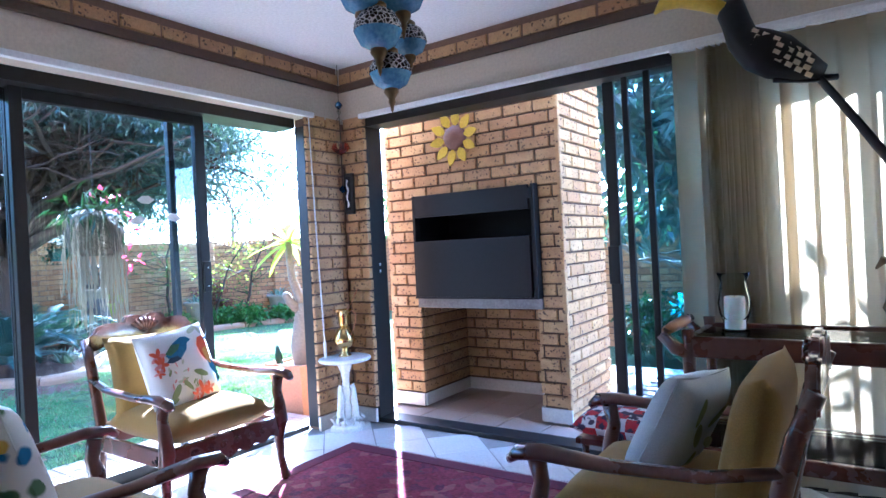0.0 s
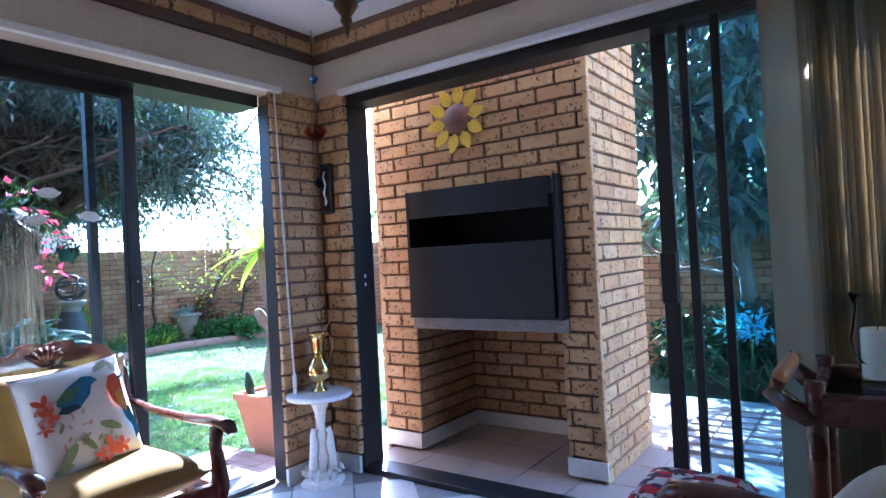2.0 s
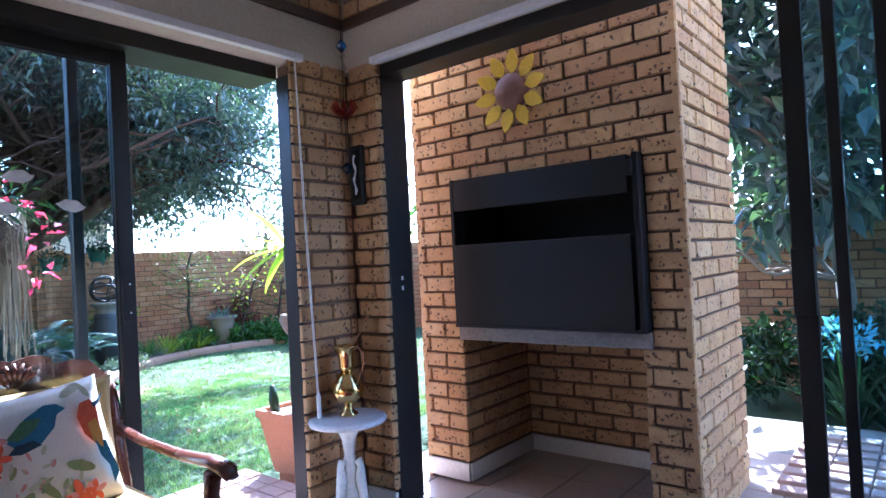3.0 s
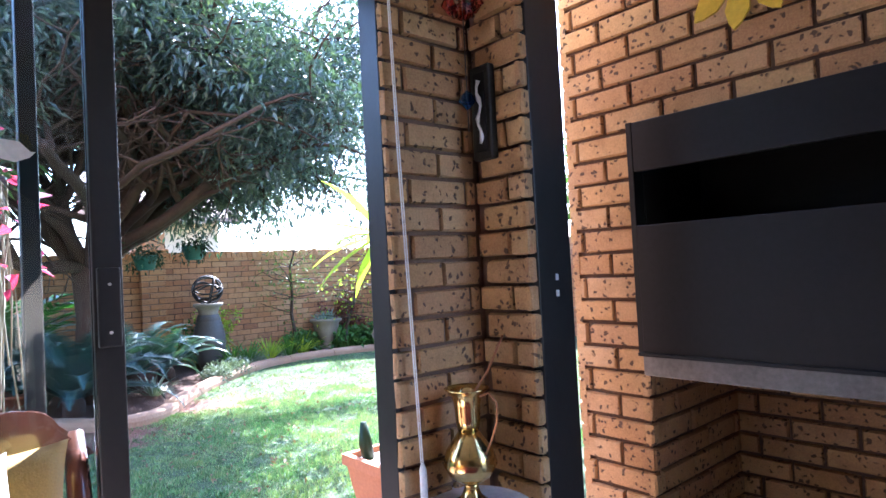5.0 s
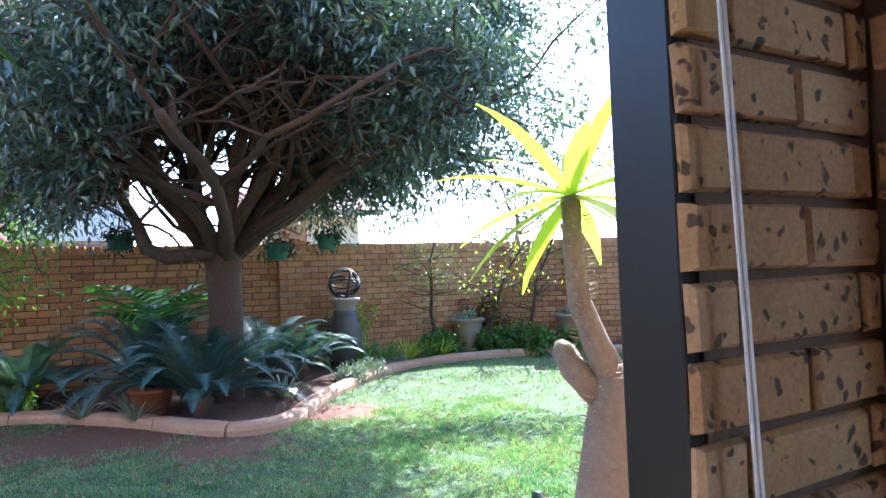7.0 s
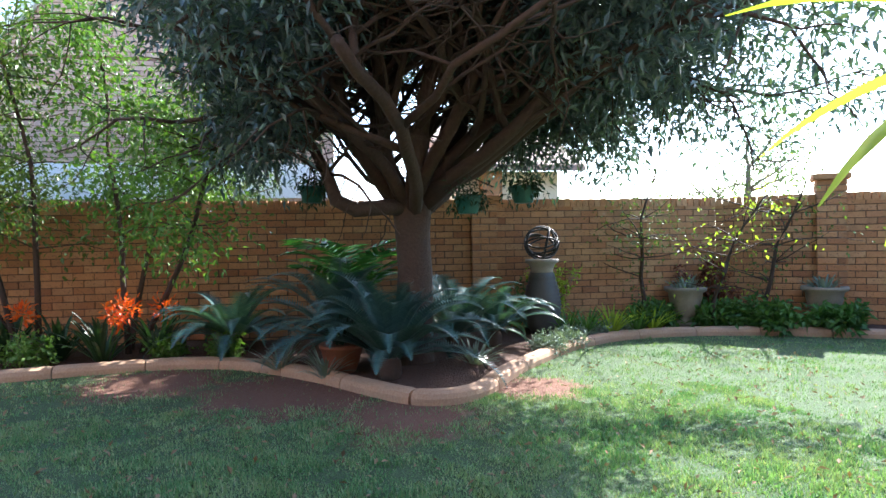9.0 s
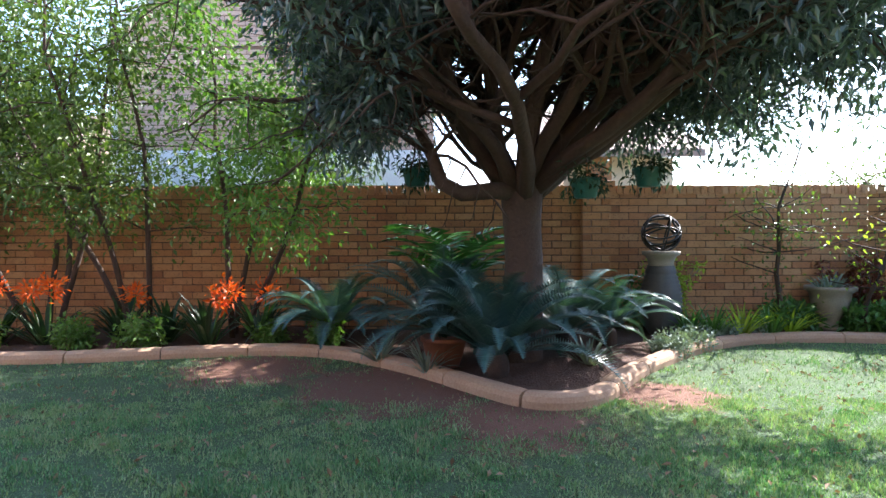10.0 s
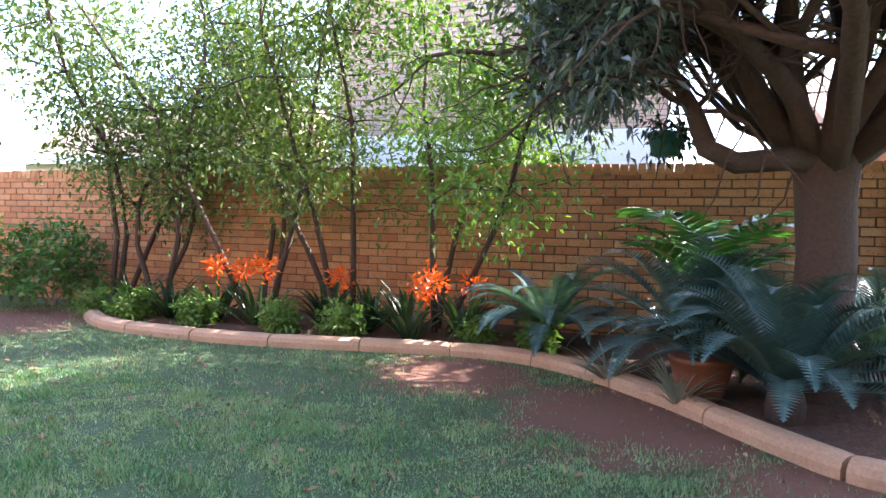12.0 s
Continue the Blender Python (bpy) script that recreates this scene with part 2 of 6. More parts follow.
def print_material():
    """White cushion cotton with printed birds and flowers in soft patches."""
    k = Nodes("bird_print")
    v = k.coord()
    nz = k.n("TexNoise", Scale=9.0, Detail=3.0)
    k.link(v, nz.inputs["Vector"])
    sc = k.n("VectorMath")
    sc.operation = "SCALE"
    sc.inputs["Scale"].default_value = 0.07
    k.link(nz.outputs["Color"], sc.inputs[0])
    ad = k.n("VectorMath")
    ad.operation = "ADD"
    k.link(v, ad.inputs[0]), k.link(sc.outputs[0], ad.inputs[1])
    vor = k.n("TexVoronoi", Scale=15.0)
    k.link(ad.outputs[0], vor.inputs["Vector"])
    sep = k.n("SeparateColor")
    k.link(vor.outputs["Color"], sep.inputs[0])
    tone = k.ramp(sep.outputs[0], [(0.0, (0.75, 0.73, 0.70)), (0.36, (0.75, 0.73, 0.70)), (0.38, (0.55, 0.07, 0.05)), (0.52, (0.62, 0.16, 0.10)), (0.54, (0.12, 0.2, 0.10)), (0.68, (0.24, 0.3, 0.16)), (0.70, (0.03, 0.16, 0.36)), (0.84, (0.1, 0.3, 0.42)), (0.87, (0.75, 0.73, 0.70)), (0.95, (0.6, 0.4, 0.08))])
    for e in k.t.nodes:
        if e.type == "VALTORGB":
            e.color_ramp.interpolation = "CONSTANT"
    inside = k.ramp(vor.outputs["Distance"], [(0.36, (1, 1, 1)), (0.5, (0, 0, 0))])
    c = k.mix(inside, (0.74, 0.73, 0.71), tone)
    k.bump(k.noise(v, 250, 2), 0.2, 0.002)
    return k.done(c, 0.9)


PRINT = print_material()
COTTON = plain("white_cotton", (0.66, 0.65, 0.62), (0.76, 0.75, 0.73), 9, 0.9, bump=0.25, fine=240)
LINEN = plain("pale_leaf_linen", (0.42, 0.46, 0.50), (0.58, 0.60, 0.60), 5, 0.9, bump=0.3, fine=240)


def rug_material():
    k = Nodes("persian_rug")
    v = k.world()
    vor = k.n("TexVoronoi", Scale=17.0)
    k.link(v, vor.inputs["Vector"])
    sep = k.n("SeparateColor")
    k.link(vor.outputs["Color"], sep.inputs[0])
    c = k.ramp(sep.outputs[1], [(0.0, (0.16, 0.012, 0.03)), (0.5, (0.22, 0.02, 0.05)), (0.75, (0.06, 0.012, 0.05)), (0.92, (0.30, 0.12, 0.10))])
    c = k.mix(0.45, c, k.ramp(k.noise(v, 55, 3), [(0.35, (0.05, 0.006, 0.02)), (0.65, (0.26, 0.035, 0.07))]))
    k.bump(k.noise(v, 300, 2), 0.5, 0.004)
    return k.done(c, 0.95, Sheen_Weight=0.0)


RUG = rug_material()


def slat_material():
    k = Nodes("blind_fabric")
    v = k.coord()
    c = k.mix(k.noise(v, 7, 4), (0.52, 0.43, 0.29), (0.60, 0.51, 0.37))
    m = k.done(c, 0.9)
    tr = k.n("BsdfTranslucent")
    k.link(k.mix(k.noise(v, 7, 4), (0.50, 0.42, 0.28), (0.60, 0.52, 0.38)), tr.inputs[0])
    mx = k.n("MixShader")
    mx.inputs[0].default_value = 0.5
    k.link(k.b.outputs[0], mx.inputs[1]), k.link(tr.outputs[0], mx.inputs[2])
    k.link(mx.outputs[0], k.t.nodes["Material Output"].inputs[0])
    return m


SLAT = slat_material()


def mosaic_material():
    """Cut-glass mosaic of a lantern: dark chips in pale grout above, blue glass below."""
    k = Nodes("glass_mosaic")
    v = k.coord()
    vor = k.n("TexVoronoi", Scale=58.0)
    vor.feature = "DISTANCE_TO_EDGE"
    k.link(v, vor.inputs["Vector"])
    line = k.ramp(vor.outputs["Distance"], [(0.06, (1, 1, 1)), (0.12, (0, 0, 0))])
    z = k.n("SeparateXYZ")
    k.link(v, z.inputs[0])
    up = k.ramp(k.math("ADD", k.math("MULTIPLY", z.outputs[2], 12.0), 0.62), [(0.48, (0, 0, 0)), (0.52, (1, 1, 1))])
    blue = k.mix(k.noise(v, 70, 2), (0.05, 0.17, 0.38), (0.22, 0.42, 0.62))
    top = k.mix(line, (0.015, 0.012, 0.012), (0.52, 0.50, 0.48))
    c = k.mix(up, blue, top)
    k.bump(vor.outputs["Distance"], 0.5, 0.004)
    return k.done(c, 0.2)


MOSAIC = mosaic_material()


# ---- mesh helpers ----
def thing(name, label, category, at=(0, 0, 0), rz=0, group="", kind=""):
    ob = new(name)
    ob.empty_display_size = 0.1
    ob.matrix_world = pose(*at, 0, 0, rz)
    return tagged(ob, label, category, group, kind)


def link_mesh(name, me, material, parent=None, label=""):
    ob = new(name, me)
    me.materials.append(material)
    if parent is not None:
        ob.parent = parent
    if label:
        ob["label"] = label
    return ob


def part(name, bm, material, parent=None, label="", smooth=False):
    me = bpy.data.meshes.new(name)
    bm.normal_update()
    if smooth:
        for f in bm.faces:
            f.smooth = True
    bm.to_mesh(me)
    bm.free()
    return link_mesh(name, me, material, parent, label)


def box(bm, c, s, bevel=0.0, m=None):
    vs = bmesh.ops.create_cube(bm, size=1.0)["verts"]
    bmesh.ops.scale(bm, vec=s, verts=vs)
    if bevel:
        es = list({e for v in vs for e in v.link_edges})
        vs = list({v for f in bmesh.ops.bevel(bm, geom=es, offset=bevel, segments=2, affect="EDGES", profile=0.5)["faces"] for v in f.verts} | {v for v in vs if v.is_valid})
    bmesh.ops.translate(bm, vec=c, verts=vs)
    if m is not None:
        bmesh.ops.transform(bm, matrix=m, verts=vs)
    return bm


def boxed(c, s, bevel=0.0, m=None):
    return box(bmesh.new(), c, s, bevel, m)


def lathe(profile, seg=24, at=(0, 0, 0), bm=None, flute=0.0, lobes=0):
    bm = bm or bmesh.new()
    rings = []
    for r, z in profile:
        ring = []
        for i in range(seg):
            a = 2 * math.pi * i / seg
            q = r * (1 + flute * math.cos(lobes * a)) if lobes else r
            ring.append(bm.verts.new((at[0] + q * math.cos(a), at[1] + q * math.sin(a), at[2] + z)))
        rings.append(ring)
    for a, b in zip(rings, rings[1:]):
        for i in range(seg):
            bm.faces.new((a[i], a[(i + 1) % seg], b[(i + 1) % seg], b[i]))
    bm.faces.new(rings[0][::-1]), bm.faces.new(rings[-1])
    return bm


def tube(pts, radii, seg=8, bm=None, flat=1.0):
    bm = bm or bmesh.new()
    pts = [Vector(p) for p in pts]
    if not isinstance(radii, (list, tuple)):
        radii = [radii] * len(pts)
    rings, up = [], Vector((0.31, 0.17, 0.93))
    for i, p in enumerate(pts):
        d = (pts[min(i + 1, len(pts) - 1)] - pts[max(i - 1, 0)]).normalized()
        a = d.cross(up)
        a = a.normalized() if a.length > 1e-3 else d.orthogonal().normalized()
        b = d.cross(a)
        rings.append([bm.verts.new(p + radii[i] * (math.cos(t) * a + flat * math.sin(t) * b)) for t in (2 * math.pi * j / seg for j in range(seg))])
    for r, s in zip(rings, rings[1:]):
        for j in range(seg):
            bm.faces.new((r[j], r[(j + 1) % seg], s[(j + 1) % seg], s[j]))
    bm.faces.new(rings[0][::-1]), bm.faces.new(rings[-1])
    return bm


def extrude_outline(outline, depth, axis="y"):
    """A flat outline of (u, z) pairs given thickness along one axis, centred."""
    bm = bmesh.new()
    put = (lambda u, w, d: (u, d, w)) if axis == "y" else (lambda u, w, d: (d, u, w)) if axis == "x" else (lambda u, w, d: (u, w, d))
    a = [bm.verts.new(put(u, w, -depth / 2)) for u, w in outline]
    b = [bm.verts.new(put(u, w, depth / 2)) for u, w in outline]
    bm.faces.new(a), bm.faces.new(b[::-1])
    for i in range(len(a)):
        j = (i + 1) % len(a)
        bm.faces.new((a[i], b[i], b[j], a[j]))
    bmesh.ops.recalc_face_normals(bm, faces=bm.faces)
    return bm


def pillow(w, h, t, n=14):
    """A stuffed cushion in the yz plane, thickness along x."""
    bm = bmesh.new()
    g = {}
    for s in (1, -1):
        for i in range(n + 1):
            for j in range(n + 1):
                u, v = 2 * i / n - 1, 2 * j / n - 1
                edge = (1 - u ** 4) * (1 - v ** 4)
                if edge <= 1e-6 and s < 0:
                    g[s, i, j] = g[1, i, j]
                    continue
                pin = 1 - 0.07 * (1 - abs(u) ** 3) * v * v
                pin2 = 1 - 0.07 * (1 - abs(v) ** 3) * u * u
                g[s, i, j] = bm.verts.new((s * t / 2 * edge ** 0.45, u * w / 2 * pin2, v * h / 2 * pin))
        for i in range(n):
            for j in range(n):
                q = [g[s, i, j], g[s, i + 1, j], g[s, i + 1, j + 1], g[s, i, j + 1]]
                bm.faces.new(q if s > 0 else q[::-1])
    bmesh.ops.recalc_face_normals(bm, faces=bm.faces)
    return bm


def mesh_arrays(name, verts, faces):
    """A mesh of quads out of numpy arrays."""
    me = bpy.data.meshes.new(name)
    me.vertices.add(len(verts))
    me.vertices.foreach_set("co", np.asarray(verts, np.float32).ravel())
    k = faces.shape[1]
    me.loops.add(faces.size)
    me.loops.foreach_set("vertex_index", np.asarray(faces, np.int32).ravel())
    me.polygons.add(len(faces))
    me.polygons.foreach_set("loop_start", np.arange(0, faces.size, k, dtype=np.int32))
    me.update(calc_edges=True)
    me.validate()
    me.polygons.foreach_set("use_smooth", np.zeros(len(faces), bool))
    return me


def leaves(name, centres, per, spread, length, width, material, parent=None, seed=1, droop=0.3, squash=1.0, label=""):
    """Many single leaves, each a kite folded along its midrib, scattered round the centres."""
    rs = np.random.RandomState(seed)
    c = np.repeat(np.asarray(centres, float), per, axis=0)
    n = len(c)
    off = rs.normal(size=(n, 3)) * spread * np.array([1, 1, squash])
    p = c + off
    d = off / (np.linalg.norm(off, axis=1, keepdims=True) + 1e-6) + rs.normal(size=(n, 3)) * 0.6
    d[:, 2] -= droop
    d /= np.linalg.norm(d, axis=1, keepdims=True)
    up = rs.normal(size=(n, 3)) * 0.5 + np.array([0, 0, 1.0])
    side = np.cross(d, up)
    side /= np.linalg.norm(side, axis=1, keepdims=True) + 1e-6
    nor = np.cross(side, d)
    L = (length * rs.uniform(0.65, 1.25, n))[:, None]
    W = (width * rs.uniform(0.7, 1.2, n))[:, None]
    mid = p + d * L * 0.42
    v = np.stack([p, mid + side * W / 2 + nor * W * 0.2, p + d * L - np.array([0, 0, 1]) * L * 0.12, mid - side * W / 2 + nor * W * 0.2], axis=1).reshape(-1, 3)
    f = np.arange(4 * n).reshape(n, 4)
    return link_mesh(name, mesh_arrays(name, v, f), material, parent, label)


def straps(name, base, count, length, width, material, parent, seed=1, lean=0.7, bend=1.0, steps=5, spread=0.05):
    """A tuft of arching strap leaves from one base."""
    r = random.Random(seed)
    bm = bmesh.new()
    for k in range(count):
        a, le = r.uniform(0, 2 * math.pi), length * r.uniform(0.7, 1.15)
        tilt = lean * r.uniform(0.3, 1.1)
        p = Vector(base) + Vector((math.cos(a), math.sin(a), 0)) * r.uniform(0, spread)
        out, side = Vector((math.cos(a), math.sin(a), 0)), Vector((-math.sin(a), math.cos(a), 0))
        prev = None
        for i in range(steps + 1):
            t = i / steps
            w = width * (0.7 + 0.6 * t) * (1 - t ** 3) * 0.5 + 0.001
            row = (bm.verts.new(p - side * w), bm.verts.new(p - Vector((0, 0, w * 0.4))), bm.verts.new(p + side * w))
            if prev:
                bm.faces.new((prev[0], prev[1], row[1], row[0])), bm.faces.new((prev[1], prev[2], row[2], row[1]))
            prev = row
            ang = tilt + bend * t * t
            p = p + (out * math.sin(ang) + Vector((0, 0, math.cos(ang)))) * le / steps
    return part(name, bm, material, parent)


# ---- bricks ----
BL, BH, BG = 0.222, 0.073, 0.012
_brick_meshes = {}


def brick_mesh(length, depth, material, variant=0):
    """One brick lying along x with its face at y = 0, softly broken edges."""
    key = (round(length, 3), round(depth, 3), material.name, variant)
    if key not in _brick_meshes:
        r = random.Random(variant * 13 + int(length * 1000))
        bm = bmesh.new()
        e = 0.006
        x0, x1, z0, z1 = -length / 2, length / 2, -BH / 2, BH / 2
        j = lambda: r.uniform(-0.0022, 0.0022)
        ring = lambda x0, x1, z0, z1, y: [bm.verts.new((x + j(), y, z + j())) for x, z in ((x0, z0), (x1, z0), (x1, z1), (x0, z1))]
        rs = [ring(x0, x1, z0, z1, depth), ring(x0, x1, z0, z1, e * 1.3), ring(x0 + e * 0.8, x1 - e * 0.8, z0 + e * 0.8, z1 - e * 0.8, 0)]
        for a, b in zip(rs, rs[1:]):
            for i in range(4):
                bm.faces.new((a[i], a[(i + 1) % 4], b[(i + 1) % 4], b[i]))
        bm.faces.new(rs[-1])
        me = bpy.data.meshes.new("brick")
        bm.normal_update()
        bm.to_mesh(me)
        bm.free()
        me.materials.append(material)
        _brick_meshes[key] = me
    return _brick_meshes[key]


def brick_rows(w, z0, z1, offset=0.0, course=0.0853):
    """Stretcher bond over a face of width w: (u, z, length) of each brick; cut bricks at the ends."""
    out = []
    z, k = z0 + course / 2, round(z0 / course)
    step = BL + BG
    while z - course / 2 < z1 - 0.03:
        u = -step * 0.5 * (k % 2) + offset - step * 2
        while u < w:
            a, b = max(0, u), min(w, u + BL)
            if b - a > 0.03:
                out.append(((a + b) / 2, z, b - a))
            u += step
        z += course
        k += 1
    return out


def brick_face(parent, m, w, z0, z1, holes=(), material=None, mortar=None, depth=0.05, single=300, offset=0.0, seed=1, backing=True, joined_name="bricks", pick=None):
    """A face of bricks on the plane y = 0 of m, looking along -y, u along x from 0. The first ones are single objects, the rest one mesh."""
    material, r = material or BRICK, random.Random(seed)
    cut = []
    for u, z, ln in brick_rows(w, z0, z1, offset):
        spans = [(u - ln / 2, u + ln / 2)]
        for h in holes:
            if h[2] < z < h[3]:
                spans = [q for lo, hi in spans for q in ((lo, min(hi, h[0])), (max(lo, h[1]), hi)) if q[1] - q[0] > 0.03]
        cut += [((lo + hi) / 2, z, hi - lo) for lo, hi in spans]
    if pick:
        cut.sort(key=lambda q: abs(q[0] - pick))
    for i, (u, z, ln) in enumerate(cut[:single]):
        ob = new("brick", brick_mesh(ln, depth, material, r.randrange(3)))
        ob.parent = parent
        ob.matrix_local = m @ pose(u, r.uniform(-0.004, 0.003), z, r.uniform(-0.6, 0.6), r.uniform(-0.35, 0.35), r.uniform(-0.5, 0.5))
    rest = cut[single:]
    if rest:
        base = np.array([(-.5, 1, -.5), (.5, 1, -.5), (.5, 1, .5), (-.5, 1, .5), (-.5, 0, -.5), (.5, 0, -.5), (.5, 0, .5), (-.5, 0, .5)], float)
        quads = np.array([(4, 5, 6, 7), (0, 1, 5, 4), (1, 2, 6, 5), (2, 3, 7, 6), (3, 0, 4, 7)])
        vs, fs = [], []
        for i, (u, z, ln) in enumerate(rest):
            vs.append(base * np.array([ln, depth, BH]) + np.array([u, r.uniform(-0.003, 0.001), z]) + np.array([[r.uniform(-.002, .002), 0, r.uniform(-.002, .002)] for _ in range(8)]))
            fs.append(quads + 8 * i)
        ob = link_mesh(joined_name, mesh_arrays(joined_name, np.concatenate(vs), np.concatenate(fs)), material, parent)
        ob.matrix_local = m
        ob["kind"] = "stuff"
    return cut


# ---- the room's shell ----
def solid(name, lo, hi, material, label="", category="", bevel=0.0, kind="structure"):
    ob = part(name, boxed([(a + b) / 2 for a, b in zip(lo, hi)], [b - a for a, b in zip(lo, hi)], bevel), material)
    return tagged(ob, label, category, "", kind)


IX, IY, DOOR, CEIL_Z = -3.07, 2.95, 2.21, 2.60
solid("ceiling", (-3.4, -3.0, CEIL_Z), (2.3, 3.2, CEIL_Z + 0.1), CEIL, "smooth white painted ceiling", "ceiling")
solid("wall_south", (-3.4, -3.2, -0.2), (2.5, -3.0, CEIL_Z), PLASTER, "plain beige plastered wall", "wall")
solid("wall_east", (2.3, -3.0, -0.2), (2.5, 3.2, CEIL_Z), PLASTER, "plain beige plastered wall", "wall")
wall_w = solid("wall_west", (-3.4, -3.0, -0.2), (IX - 0.005, -0.3, DOOR), PLASTER, "beige plastered wall beside the sliding door", "wall")
wall_n = solid("wall_north", (1.95, IY + 0.005, -0.2), (2.3, 3.2, DOOR), PLASTER, "beige plastered wall behind the blinds", "wall")
solid("wall_lintel_1", (-3.4, -3.0, DOOR), (IX, IY, CEIL_Z), PLASTER, "beige plastered lintel over the garden door", "wall")
solid("wall_lintel_2", (-3.4, IY, DOOR), (2.3, 3.2, CEIL_Z), PLASTER, "beige plastered lintel over the patio door", "wall")
# ridge height and length are made up, out of view, to block sun
roof = thing("roof", "house roof above the room, out of view, raised to block sun", "roof", kind="structure")
part("roof_slab", boxed((-0.9, -2.95, 2.78), (6.8, 12.2, 0.1)), CREAM, roof)
part("roof_slope", extrude_outline([(-3.9, 2.84), (3.4, 2.84), (3.4, 5.0), (0.0, 8.2), (-0.9, 8.2)], 12.2, "y"), ROOFTILE, roof).matrix_local = pose(0, -2.95, 0)
# unseen block, no real chimney: stops a sun streak between roof and grill
part("stack", boxed((2.0, 3.31, 5.6), (0.9, 0.38, 5.56)), BRICK, roof)
# added out of view so the lengthened sun-blocking roof has a base
solid("wall_house", (-3.4, -9.0, -0.2), (2.5, -3.2, 2.73), BRICK, "added brick block, out of view, carrying the raised roof", "wall")

# cornice: a brown timber strip under a course of brick, along both outer walls
for nm, lo, hi in (("trim_1", (IX - 0.01, -3.0, 2.425), (IX + 0.022, IY - 0.022, 2.475)), ("trim_2", (IX - 0.01, IY - 0.022, 2.425), (2.3, IY + 0.01, 2.475))):
    solid(nm, lo, hi, BEAM, "dark brown timber strip under the brick cornice", "trim", 0.004)
cornice = thing("cornice", "course of face brick under the white ceiling", "cornice", kind="structure")
part("mortar", boxed((IX + 0.0, -0.03, 2.54), (0.012, 5.9, 0.125)), MORTAR, cornice)
part("mortar", boxed((-0.4, IY, 2.54), (5.3, 0.012, 0.125)), MORTAR, cornice)
brick_face(cornice, pose(IX + 0.014, -3.0, 0, 0, 0, 90), 5.93, 2.478, 2.59, depth=0.02, single=60, seed=4)
brick_face(cornice, pose(IX + 0.02, IY - 0.014, 0), 5.3, 2.478, 2.59, depth=0.02, single=60, seed=5)

# white blind rails
for nm, lo, hi in (("blind_rail_1", (IX, -0.4, 2.20), (IX + 0.035, 2.66, 2.235)), ("blind_rail_2", (-2.86, IY - 0.035, 2.20), (2.2, IY, 2.235))):
    solid(nm, lo, hi, WHITE_RAIL, "white aluminium blind rail under the lintel", "rail", 0.004)

# corner pillar of face brick
pillar = thing("wall_corner", "corner pillar of speckled face brick between the doors", "wall", kind="structure")
part("core", boxed((-3.1425, 2.905, 1.1), (0.115, 0.56, 2.2)), MORTAR, pillar)
part("core", boxed((-2.985, 3.085, 1.1), (0.20, 0.21, 2.2)), MORTAR, pillar)
brick_face(pillar, pose(IX, 2.60, 0, 0, 0, 90), 0.35, 0.10, 2.2, depth=0.02, offset=0.085, seed=11)
brick_face(pillar, pose(IX, IY, 0), 0.22, 0.10, 2.2, depth=0.02, offset=0.145, seed=12)
brick_face(pillar, pose(-2.85, IY, 0, 0, 0, 90), 0.10, 0.10, 2.2, depth=0.02, seed=14)
for nm, lo, hi in (("baseboard", (IX - 0.01, 2.595, 0), (IX + 0.012, IY, 0.098)), ("baseboard", (IX, IY - 0.012, 0), (-2.845, IY + 0.01, 0.098))):
    solid(nm, lo, hi, TILE, "white ceramic skirting tile at the foot of the pillar", "baseboard", 0.003)

# floors
solid("floor", (-3.42, -3.0, -0.25), (2.3, 3.14, -0.006), GROUT, "grout bed of the tiled floor", "floor")
floor = thing("floor_tiles", "glossy white ceramic floor tiles with grey joints", "floor", kind="structure")
solid("pavement", (-3.42, 3.14, -0.25), (4.0, 5.6, -0.03), GROUT, "tiled patio floor under the brick grill", "pavement")
patio = thing("patio_tiles", "matt beige tiles on the patio", "pavement", kind="structure")


def tile_mesh(s, material):
    bm = boxed((0, 0, -0.004), (s, s, 0.008), 0.0015)
    me = bpy.data.meshes.new("tile")
    bm.to_mesh(me)
    bm.free()
    me.materials.append(material)
    return me


TS = 0.33
_tile = tile_mesh(TS - 0.007, TILE)
_patio_tile = tile_mesh(TS - 0.007, PATIO_TILE)
_c45 = math.cos(radians(45))
for i in range(-14, 15):
    for j in range(-14, 15):
        x, y = -1.6 + (i - j) * TS * _c45, 1.4 + (i + j) * TS * _c45
        if -3.16 < x < 0.6 and -1.2 < y < 2.86:
            t = new("tile", _tile)
            t.parent = floor
            t.matrix_local = pose(x, y, rnd.uniform(-0.0006, 0.0006), 0, 0, 45)
for i in range(9):
    for j in range(5):
        t = new("tile", _patio_tile)
        t.parent = patio
        t.matrix_local = pose(-3.2 + i * TS, 3.34 + j * TS, -0.022)
solid("door_sill_1", (-3.42, -0.3, -0.02), (-3.2, 2.62, 0.025), ALU, "dark aluminium floor track of the garden door", "sill", 0.004)
solid("door_sill_2", (-3.0, 2.98, -0.02), (1.95, 3.14, 0.025), ALU, "dark aluminium floor track of the patio door", "sill", 0.004)


def stile(parent, lo, hi, name="stile", mat=None):
    return part(name, boxed([(a + b) / 2 for a, b in zip(lo, hi)], [b - a for a, b in zip(lo, hi)], 0.004), mat or ALU, parent)


def pane(parent, lo, hi, mat=None):
    ob = stile(parent, lo, hi, "pane", mat or PANE)
    ob.visible_shadow = False
    return ob


